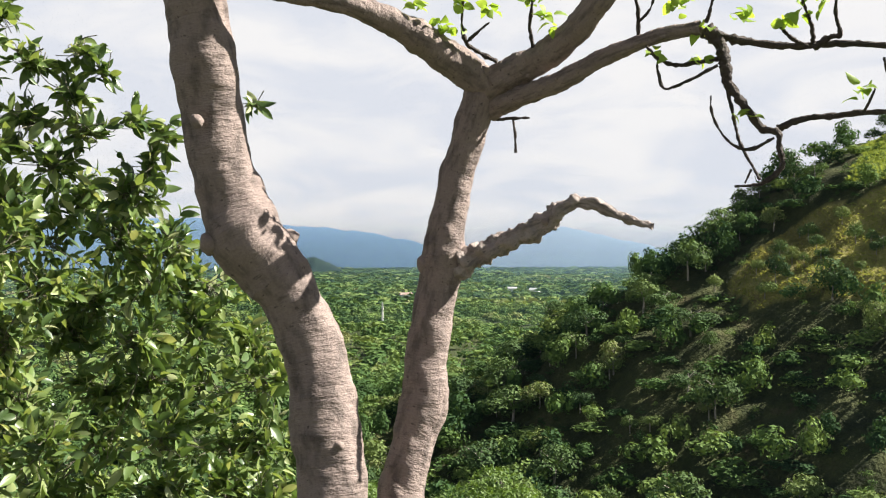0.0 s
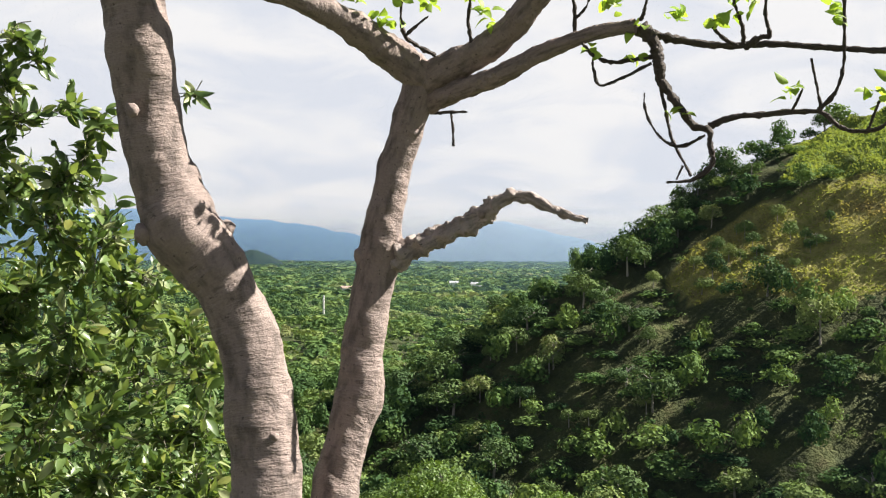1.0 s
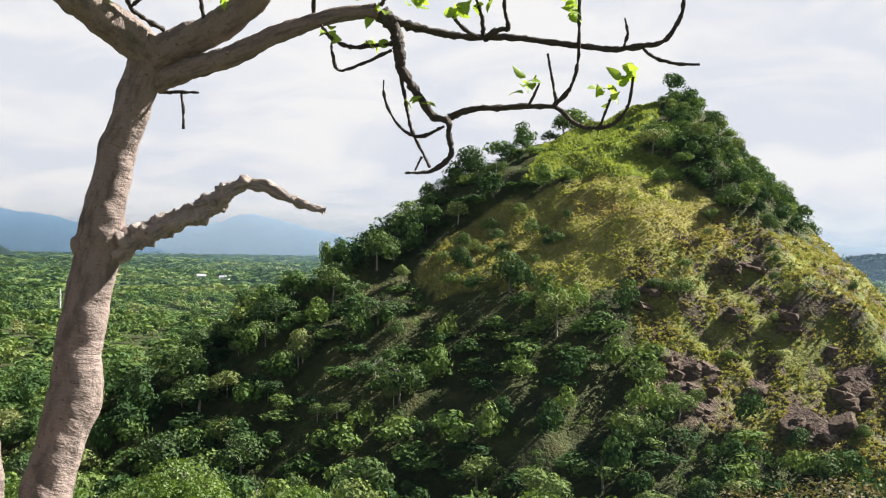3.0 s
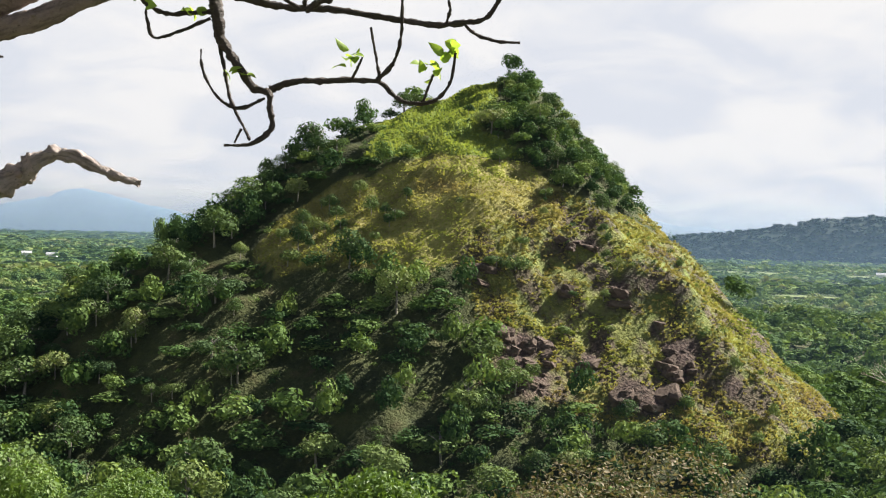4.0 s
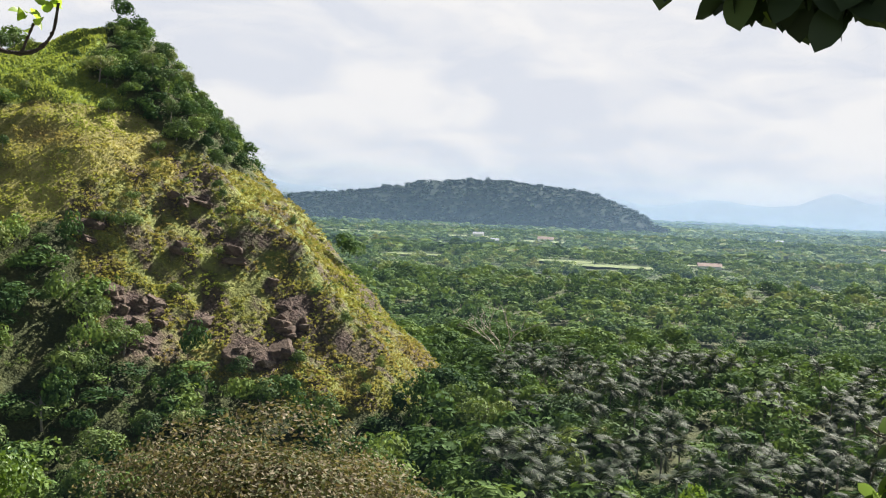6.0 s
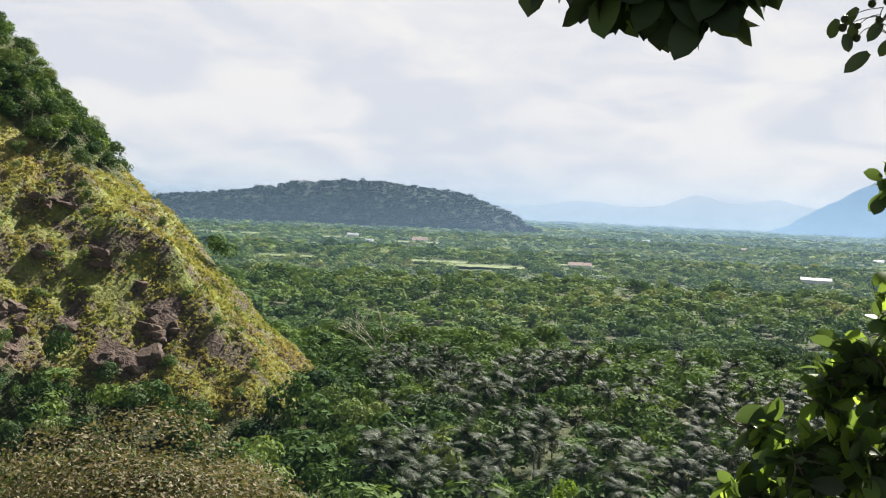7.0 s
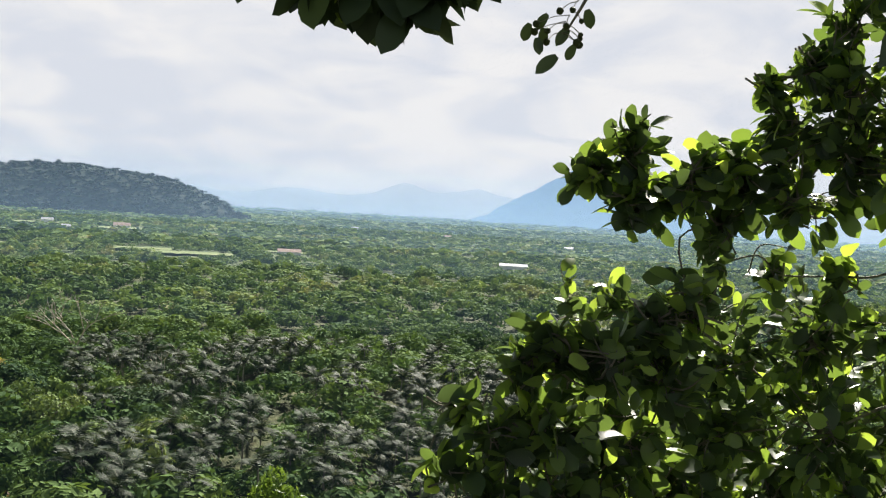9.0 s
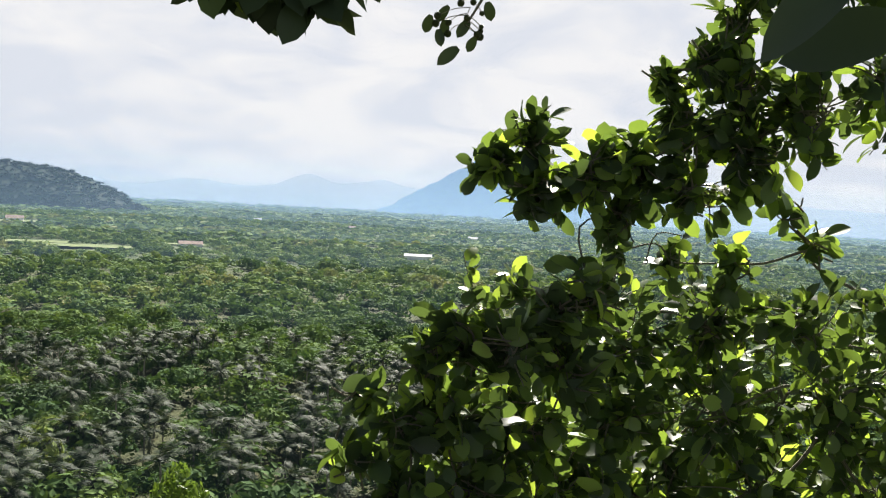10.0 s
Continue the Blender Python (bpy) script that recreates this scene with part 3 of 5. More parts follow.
crest_ = crest_[keep]
order = rnd.permutation(len(gx))
single = np.zeros(len(gx), bool)
single[np.where(open_ground)[0]] = rnd.rand(open_ground.sum()) < 0.75
rest = [k for k in order if not single[k]]
single[rest[:max(0, 290 - int(single.sum()))]] = True
kinds = [("broadleaf_tree", "rounded green broadleaf tree on the wooded hillside", "hillside trees"), ("slender_tree", "small thin-trunked tree on the grassy slope", "slope trees")]
for k in np.where(single)[0]:
    small = open_ground[k]
    h = rnd.uniform(3.0, 6.0) if small else (rnd.uniform(4.5, 8.0) if crest_[k] else 4.5 + 8.5 * rnd.rand() ** 1.4)
    w = h * (rnd.uniform(0.8, 1.1) if small else rnd.uniform(0.9, 1.35))
    name, lab, grp = kinds[1 if small else 0]
    t = tagged(empty(name, (gx[k], gy[k], gz[k])), lab, "tree", grp)
    c = put("crown", CROWNS[rnd.randint(len(CROWNS))], t)
    s = put("trunk", TRUNKS[rnd.randint(len(TRUNKS))], t)
    c.scale = s.scale = (w, w, h)
    c.rotation_euler[2] = s.rotation_euler[2] = rnd.rand() * 6.28
m = ~single
me = scatter("hill_woods", BUSH, np.stack([gx, gy, gz - 0.6], -1)[m], np.where(crest_[m], 6.5, 3.5 + 9 * rnd.rand(m.sum()) ** 1.5), np.where(crest_[m], 7.0, rnd.uniform(6.0, 13, m.sum())), rnd.rand(m.sum()) ** 1.5 * 0.85, WOOD_LEAF, 3)
tagged(put("hill_woods", me), "dense green trees covering the hillside", "woods", kind="stuff")

# scrub under the trees and on the crest
ux, uy = rnd.uniform(-110, 255, 5200), rnd.uniform(120, 395, 5200)
uz = ground_z(ux, uy)
ua, ur = np.degrees(np.arctan2(ux, uy)), np.hypot(ux, uy)
d_, m_, f_, c_ = cover(ux, uy, uz)
ok = (ua > -24) & (ua < 49) & (ur > 150) & (ur < spine_r(ua) + 8) & (rnd.rand(5200) < np.where(f_, 0.22, np.where(d_ | m_, 0.06, np.where(c_, 1.0, 0.75))))
# low tints: shade in the gaps between crowns is put into the scrub's colour
me = scatter("scrub", [v[:4 * 110] for v in BUSH], np.stack([ux, uy, uz - 0.7], -1)[ok], rnd.uniform(1.6, 3.4, ok.sum()) + c_[ok] * 1.5, rnd.uniform(1.8, 4.2, ok.sum()) + c_[ok] * 2, rnd.rand(ok.sum()) ** 1.6 * 0.8, WOOD_LEAF, 4)
tagged(put("scrub", me), "low green scrub on the slopes", "scrub", kind="stuff")

# grass tufts
n = 230000
ux, uy = rnd.uniform(60, 235, n), rnd.uniform(150, 345, n)
uz = ground_z(ux, uy)
d_, m_, f_, c_ = cover(ux, uy, uz)
ur = np.hypot(ux, uy)
ok = (ur < spine_r(np.degrees(np.arctan2(ux, uy))) + 6) & (d_ | m_ | (f_ & (lumps(ux, uy, 7, 1) > 0.45))) & (bare_rock(ux, uy, uz) < 0.5)
ux, uy, uz, m_, f_ = ux[ok], uy[ok], uz[ok], m_[ok], f_[ok]
n = len(ux)
p = np.stack([ux, uy, uz - 0.1], -1)
a = rnd.rand(n) * 6.283
h = rnd.uniform(0.18, 0.42, n) * np.where(m_, 1.5, 1.0)
side = np.stack([np.cos(a), np.sin(a), np.zeros(n)], -1) * (rnd.uniform(0.1, 0.3, n))[:, None]
lean = np.stack([rnd.randn(n) * 0.25, rnd.randn(n) * 0.25, h], -1)
ga, ge = np.degrees(np.arctan2(ux, uy)), np.degrees(np.arctan2(uz, np.hypot(ux, uy)))
hollow = np.exp(-((ga - 25.0) / 1.5) ** 2 - ((ge - 2.2) / 0.55) ** 2) + 0.6 * np.exp(-((ga - 29.5) / 2.2) ** 2 - ((ge - 2.0) / 0.7) ** 2)
tint = np.where(m_, rnd.rand(n) * 0.12 + 0.25 * lumps(ux, uy, 12, 2), np.clip(rnd.rand(n) * 0.14 + 0.15 + 0.5 * lumps(ux, uy, 18, 3) + 0.6 * hollow + 0.15 * f_, 0, 1))
v = np.stack([p - side, p + side, p + side * 0.8 + lean, p - side * 0.8 + lean], 1).reshape(-1, 3)
me = mesh_from("grass", v, np.arange(n * 4).reshape(n, 4), GRASS, False, {"tint": np.repeat(tint, 4)})
tagged(put("grass", me), "yellow-green grass tufts on the hill", "grass", kind="stuff")

# low tussocks all over the steep face
TUSSOCK = [crown_arrays(rnd, 16, 0.2, 3, 0.9, 0.3, 0.3)[0] for _ in range(6)]
n = 26000
ux, uy = rnd.uniform(80, 235, n), rnd.uniform(140, 330, n)
uz = ground_z(ux, uy)
f_ = cover(ux, uy, uz)[2]
ok = f_ & (bare_rock(ux, uy, uz) < 0.4) & (np.hypot(ux, uy) < spine_r(np.degrees(np.arctan2(ux, uy))) + 6) & (lumps(ux, uy, 6, 0) + 0.5 * rnd.rand(n) > 0.55)
n = int(ok.sum())
tint = np.clip(0.15 + 0.6 * lumps(ux, uy, 15, 1)[ok] + 0.3 * rnd.rand(n), 0, 1)
me = scatter("tussocks", TUSSOCK, np.stack([ux, uy, uz - 0.35], -1)[ok], rnd.uniform(0.7, 1.5, n), rnd.uniform(0.9, 2.1, n), tint, GRASS, 14)
tagged(put("tussocks", me), "yellow-green tussocks on the steep rocky face", "grass", kind="stuff")


def meets_ground(az, el):
    """Where the line of sight from the lookout first meets the hill."""
    rr = np.linspace(150, 365, 300)
    zz = ground_z(rr * math.sin(radians(az)), rr * math.cos(radians(az)))
    hit = np.where(zz > rr * math.tan(radians(el)))[0]
    return None if not len(hit) else Vector((rr[hit[0]] * math.sin(radians(az)), rr[hit[0]] * math.cos(radians(az)), zz[hit[0]]))


# trees and bushes that stand out on the open slope
for az_, el_, h, w, lab in ((17.3, -1.6, 9.5, 7.0, "tall tree with a bare pale trunk on the dry slope"), (27.6, -10.3, 7.5, 6.5, "small green tree with a white trunk below the rocks"), (28.9, -2.2, 6.0, 9.0, "broad dark bush at the edge of the rocks"), (27.9, -2.0, 4.5, 7.0, "dark bush above the rocks"),
                            (25.0, 7.0, 4.0, 6.5, "dark rounded bush beside the summit"), (24.3, 6.5, 3.5, 5.0, "dark bush on the skyline"), (25.6, 7.3, 3.2, 4.5, "dark bush on the skyline"), (26.2, 6.0, 4.0, 4.5, "small round tree in the green meadow"),
                            (20.5, 1.4, 6.0, 5.0, "small tree on the dry slope"), (18.9, 0.6, 6.5, 5.5, "thin-trunked tree on the dry slope"), (22.4, 0.2, 5.0, 6.5, "grey-brown bush in the dry grass"), (23.0, 1.3, 4.2, 3.6, "small thin tree in the dry grass"), (30.3, 0.5, 4.6, 2.6, "thin half-bare tree at the edge of the slope"), (33.6, -0.2, 3.2, 4.0, "low spreading tree on the rocky slope"),
                            (24.0, 4.4, 4.0, 4.5, "bush in the green meadow"), (35.0, -9.8, 5.5, 7.0, "grey-green bush under the rocks"), (38.0, -9.2, 5.0, 6.0, "green bush on the lower slope"), (31.5, -5.6, 3.4, 5.0, "green bush among the rocks"), (34.0, -5.5, 2.6, 4.0, "green bush on the rocky slope")):
    p = meets_ground(az_, el_)
    if p is None:
        continue
    t = tagged(empty("slope_bush" if "bush" in lab else "slope_tree", p), lab, "bush" if "bush" in lab else "tree")
    c = put("crown", CROWNS[rnd.randint(len(CROWNS))], t)
    c.scale = (w, w, h)
    c.rotation_euler[2] = rnd.rand() * 6.28
    if "bush" in lab:
        c.location[2] = -0.22 * h
    q = put("trunk", TRUNKS[rnd.randint(len(TRUNKS))], t)
    q.scale = (w * 0.8, w * 0.8, h)

# rock outcrops on the steep face
ROCKS = []
for k in range(5):
    bm = bmesh.new()
    bmesh.ops.create_icosphere(bm, subdivisions=3, radius=1)
    for v in bm.verts:
        d = noise.noise(v.co * 1.3 + Vector((k * 7, 0, 0))) * 0.45 + noise.noise(v.co * 3.1 + Vector((0, k * 5, 0))) * 0.18
        v.co = v.co * (1 + d)
        v.co.x = max(-0.75, min(0.75, v.co.x))
        v.co.z = max(-0.6, min(0.55, v.co.z))
    me = bpy.data.meshes.new("rock")
    bm.to_mesh(me)
    bm.free()
    me.materials.append(ROCK)
    ROCKS.append(me)
for k in range(70):
    a_, e_, w_, h_ = ROCKY[rnd.choice(len(ROCKY), p=[0.34, 0.03, 0.04, 0.1, 0.16, 0.13, 0.04, 0.03, 0.03, 0.03, 0.04, 0.03])]
    p = meets_ground(a_ + rnd.uniform(-1, 1) * w_, e_ + rnd.uniform(-1, 1) * h_)
    if p is None:
        continue
    o = put("rock", ROCKS[rnd.randint(5)])
    tagged(o, "weathered brown rock outcrop on the steep slope", "rock", "rock outcrops")
    o.location = p - Vector((0, 0, 0.5))
    size = rnd.uniform(0.8, 2.4)
    o.scale = (size * rnd.uniform(0.8, 1.5), size * rnd.uniform(0.8, 1.5), size * rnd.uniform(0.6, 1.2))
    o.rotation_euler = (rnd.uniform(-0.4, 0.3), rnd.uniform(-0.2, 0.5), rnd.rand() * 6.28)

# the plain: trees thin out into smaller shapes with distance
FIELDS = [(52.0, 960, 26, 22), (54.6, 920, 34, 26), (44.0, 960, 26, 18), (59.4, 1010, 22, 16), (47, 1500, 34, 40), (51, 1420, 30, 40), (40.5, 1500, 60, 50)]
HOUSES = [(71.6, 960, 24, 7, 3, 0), (48.3, 1320, 9, 8, 4, 0), (51.0, 1440, 20, 12, 4, 1), (59.6, 985, 20, 9, 3, 1), (4.9, 1480, 13, 9, 5, 0), (3.7, 1540, 12, 8, 5, 0), (63.0, 1900, 12, 8, 5, 0),
          (68.0, 1700, 10, 8, 5, 1), (74.5, 1500, 12, 9, 4, 0), (-2.0, 1300, 14, 9, 5, 1), (47.4, 1500, 14, 9, 5, 0)]


def clear_of(x, y):
    """No tree stands on a field or just in front of a field or house."""
    az, r = np.degrees(np.arctan2(x, y)), np.hypot(x, y)
    free = np.ones(np.shape(x), bool)
    for a, fr, w, d in FIELDS:
        free &= ~((abs(az - a) < np.degrees(np.arctan2(w, fr))) & (r > fr - d - 60) & (r < fr + d))
    for a, fr, w, d, hh, c in HOUSES:
        free &= ~((abs(az - a) < np.degrees(np.arctan2(w * 0.7, fr))) & (r > fr - 85) & (r < fr + 12))
    return free


def plain_places(r0, r1, spacing, a0=-24, a1=97):
    area = (r1 ** 2 - r0 ** 2) / 2 * radians(a1 - a0)
    n = int(area / spacing ** 2)
    a, r = np.radians(rnd.uniform(a0, a1, n)), np.sqrt(rnd.uniform(r0 ** 2, r1 ** 2, n))
    x, y = r * np.sin(a), r * np.cos(a)
    z = ground_z(x, y)
    d = np.degrees(a)
    ok = ((z < -46) | ((d > 46) & (r > spine_r(d) + 8))) & clear_of(x, y)
    sky_el = np.interp(d, [-12, 0.5, 6.5, 12.4, 20.9, 28.4, 35.4, 37.3, 40.1, 46.1, 49], [-11, -6, -4, -0.6, 4.7, 8.3, 1.7, -1.5, -4.2, -10.5, -14])
    hidden = (np.degrees(np.arctan2(-40, r)) < sky_el) & (r > 300)      # behind the hill
    ok &= ~hidden & ~((r < 420) & (d > -6) & (d < 42) & (r < spine_r(d) + 30))
    ok &= (lumps(x, y, 45, 1) > 0.13) | (rnd.rand(n) < 0.5)
    return x[ok], y[ok], z[ok]


def tree_tints(x, y, n):
    return np.clip(0.6 * lumps(x, y, 55, 2) + 0.65 * rnd.rand(n) - 0.12, 0, 1)


x, y, z = plain_places(155, 430, 7.6)
rd, dd = np.hypot(x, y), np.degrees(np.arctan2(x, y))
keep = ~((dd > 50) & (dd < 77) & (rd < 300) & (lumps(x, y, 34, 0) > 0.25) & (rnd.rand(len(x)) < 0.5))
x, y, z = x[keep], y[keep], z[keep]
big = rnd.rand(len(x)) ** 1.6
# tints scaled down: the valley's shade is put into the leaf colour
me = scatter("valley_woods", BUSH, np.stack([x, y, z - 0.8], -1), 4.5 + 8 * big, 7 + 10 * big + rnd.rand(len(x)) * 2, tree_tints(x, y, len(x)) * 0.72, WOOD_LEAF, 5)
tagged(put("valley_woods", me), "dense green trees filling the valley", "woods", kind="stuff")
x, y, z = plain_places(430, 1050, 11.2)
me = scatter("plain_woods", MID, np.stack([x, y, z - 0.8], -1), 5 + 8 * rnd.rand(len(x)) ** 1.5, 10 + 11 * rnd.rand(len(x)) ** 1.5, tree_tints(x, y, len(x)), WOOD_LEAF, 6)
tagged(put("plain_woods", me), "green trees spread over the plain", "woods", kind="stuff")
x, y, z = plain_places(1050, 2300, 16)
me = scatter("far_woods", FARV, np.stack([x, y, z - 0.8], -1), rnd.uniform(6, 13, len(x)), rnd.uniform(14, 28, len(x)), tree_tints(x, y, len(x)), WOOD_LEAF, 7)
tagged(put("far_woods", me), "far woods on the plain", "woods", kind="stuff")
x, y, z = plain_places(2300, 4200, 34)
me = scatter("far_woods", FARV, np.stack([x, y, z - 0.8], -1), rnd.uniform(7, 15, len(x)), rnd.uniform(26, 60, len(x)), tree_tints(x, y, len(x)), WOOD_LEAF, 8)
tagged(put("distant_woods", me), "distant woods near the horizon", "woods", kind="stuff")

# trees on the far hill
co = np.empty(len(FAR_HILL.data.vertices) * 3, np.float32)
FAR_HILL.data.vertices.foreach_get("co", co)
co = co.reshape(25, -1, 3)[:14].reshape(-1, 3)
pick = (rnd.rand(5200) ** 1.7 * (len(co) - 421)).astype(int)
mixed = rnd.rand(5200, 1)
co = co[pick] * mixed + co[pick + 420] * (1 - mixed) + rnd.uniform(-1, 1, (5200, 3)) * np.array([8, 8, 2.5]) + np.array([0, 0, -1.0])
me = scatter("far_hill_woods", FARV, co - np.array([0, 0, 3.0]), rnd.uniform(5, 11, len(co)), rnd.uniform(10, 22, len(co)), rnd.rand(len(co)) * 0.5, FAR_WOOD, 9)
tagged(put("far_hill_woods", me), "dark woods covering the far hill", "woods", kind="stuff")

# fields
for a, fr, w, d in FIELDS:
    n = 14
    th = np.radians(np.linspace(a - math.degrees(math.atan2(w, fr)), a + math.degrees(math.atan2(w, fr)), n))
    lo, hi = fr - d + rnd.uniform(0, d * 0.4, n), fr + d - rnd.uniform(0, d * 0.4, n)
    v = np.concatenate([np.stack([q * np.sin(th), q * np.cos(th), ground_z(q * np.sin(th), q * np.cos(th)) * 0 - 51.0], -1) for q in (lo, hi)])
    i = np.arange(n - 1)
    o = put("field", mesh_from("field", v, np.stack([i, i + 1, i + n + 1, i + n], -1), FIELD))
    tagged(o, "pale green mown field among the trees", "field", "fields", "structure")

# houses on the plain
for a, r_, w, d, h, c in HOUSES:
    hx, hy, _ = polar(a, r_, 0)
    t = tagged(empty("house", (hx, hy, -52.5)), "small white house with a pale roof" if not c else "small house with a rusty roof", "house", "houses on the plain")
    t.rotation_euler[2] = -radians(a) + rnd.uniform(-0.3, 0.3)
    bm = bmesh.new()
    bmesh.ops.create_cube(bm, size=1, matrix=Matrix.Translation((0, 0, h / 2)) @ Matrix.Diagonal((w, d, h, 1)))
    me = bpy.data.meshes.new("wall")
    bm.to_mesh(me)
    bm.free()
    me.materials.append(WHITE_WALL)
    put("wall", me, t)
    bm = bmesh.new()
    e = 0.8
    vs = [bm.verts.new(q) for q in ((-w / 2 - e, -d / 2 - e, h), (w / 2 + e, -d / 2 - e, h), (w / 2 + e, d / 2 + e, h), (-w / 2 - e, d / 2 + e, h), (-w / 2 - e, 0, h + d * 0.3), (w / 2 + e, 0, h + d * 0.3))]
    for q in ((0, 1, 5, 4), (2, 3, 4, 5), (0, 4, 3), (1, 2, 5), (3, 2, 1, 0)):
        bm.faces.new([vs[j] for j in q])
    me = bpy.data.meshes.new("roof")
    bm.to_mesh(me)
    bm.free()
    me.materials.append(ROOF_RED if c else ROOF_WHITE)
    put("roof", me, t)

# slender white mast on the plain
mx, my, _ = polar(-3.25, 820, 0)
t = tagged(empty("mast", (mx, my, -52.5)), "slender white mast standing among trees", "mast")
put("pole", tubes("pole", [[(0, 0, 0, 0.9), (0, 0, 9, 0.75), (0, 0, 17, 0.5)]], WHITE_WALL, 8), t)
put("collar", tubes("collar", [[(0, 0, 12, 0.95), (0, 0, 12.4, 0.95), (0, 0, 12.8, 0.95)]], WHITE_WALL, 8), t)


# ---- coconut palms below the lookout ----
def frond_mesh(rnd):
    """A drooping frond, its rib along +x, with leaflets hanging on both sides."""
    n, length, droop = 13, rnd.uniform(4.2, 5.2), rnd.uniform(0.8, 1.9)
    vs, fs = [], []
    for k in range(n):
        q0, q1 = k / n, (k + 0.8) / n
        for sgn in (-1, 1):
            w = 1.0 * math.sin(math.pi * min(1, 0.12 + 0.85 * q0)) ** 0.7
            p0 = np.array([length * q0 * (1 - 0.25 * q0), 0, 1.1 * q0 - droop * 2.1 * q0 ** 2])
            p1 = np.array([length * q1 * (1 - 0.25 * q1), 0, 1.1 * q1 - droop * 2.1 * q1 ** 2])
            tip = p0 + np.array([0.45, sgn * w, -0.28 * w - 0.25 * rnd.rand()])
            b = len(vs)
            vs += [p0, p1, tip + (p1 - p0) * 0.4, tip]
            fs.append((b, b + 1, b + 2, b + 3) if sgn > 0 else (b + 3, b + 2, b + 1, b))
    return mesh_from("frond", vs, fs, PALM_LEAF)


rnd = np.random.RandomState(21)
FRONDS = [frond_mesh(rnd) for _ in range(5)]
PALM_TRUNKS = [tubes("trunk", [[(0, 0, -0.5, 0.24), (rnd.uniform(-.3, .3), rnd.uniform(-.3, .3), 4.0, 0.17), (0, 0, 7.6, 0.14)]], TRUNK_MAT, 7) for _ in range(3)]
palms = []
tries = 0
while len(palms) < 150 and tries < 4000:
    tries += 1
    a = rnd.uniform(49, 75)
    r_ = rnd.uniform(165, 330)
    if lumps(r_ * math.sin(radians(a)), r_ * math.cos(radians(a)), 34, 0) < (0.2 if r_ < 235 else 0.5):
        continue
    x, y, _ = polar(a, r_, 0)
    if any((x - p[0]) ** 2 + (y - p[1]) ** 2 < 30 for p in palms):
        continue
    palms.append((x, y))
for x, y in palms:
    s = rnd.uniform(0.9, 1.25)
    t = tagged(empty("coconut_palm", (x, y, float(ground_z(x, y)))), "coconut palm with drooping grey-green fronds", "palm", "palms in the valley")
    t.rotation_euler[2] = rnd.rand() * 6.28
    t.scale = (s, s, s)
    put("trunk", PALM_TRUNKS[rnd.randint(3)], t)
    n = rnd.randint(14, 18)
    for k in range(n):
        f = put("frond", FRONDS[rnd.randint(5)], t)
        f.location = (0, 0, 7.5 + 0.3 * rnd.rand())
        f.rotation_euler = (rnd.uniform(-0.3, 0.3), rnd.uniform(-1.15, 0.5), k / n * 6.283 + rnd.uniform(-0.25, 0.25))

# bare and half-bare trees standing out of the valley woods
def forked(rnd, height, levels=4, r0=0.28, spread=0.5):
    lines = []

    def grow(p, d, length, r, lv):
        q = p + d * length * 0.5 + Vector((rnd.uniform(-1, 1), rnd.uniform(-1, 1), 0)) * length * 0.06
        e = p + d * length
        lines.append([(*p, r), (*q, r * 0.85), (*e, r * 0.65)])
        if lv:
            for k in range(rnd.randint(2, 4)):
                nd = (d + Vector((rnd.uniform(-1, 1), rnd.uniform(-1, 1), rnd.uniform(-0.1, 0.5))) * spread).normalized()
                grow(e, nd, length * rnd.uniform(0.6, 0.85), r * 0.6, lv - 1)
    grow(Vector((0, 0, -0.5)), Vector((0, 0, 1)), height * 0.3, r0, levels)
    return lines


for a, r_, h, lv, lab in ((49.0, 312, 25, 4, "leafless pale-branched tree above the woods"), (53.4, 262, 15, 3, "sparse grey-green tree with a thin pale trunk")):
    x, y, _ = polar(a, r_, 0)
    t = tagged(empty("bare_tree" if lv == 4 else "sparse_tree", (x, y, float(ground_z(x, y)))), lab, "tree")
    lines = forked(rnd, h, lv + (lv == 4), 0.55 if lv == 4 else 0.22, 0.8)
    put("trunk", tubes("trunk", lines[:1], BLEACHED, 7), t)
    tagged(put("branch", tubes("branch", lines[1:], BLEACHED, 5), t), kind="stuff")
    if lv == 3:
        v, f = crown_arrays(rnd, 900, 0.02, 12, 0.9, 0.36)
        c = put("crown", mesh_from("crown", v * np.array([10, 10, h * 1.02]), f, TREE_LEAF), t)


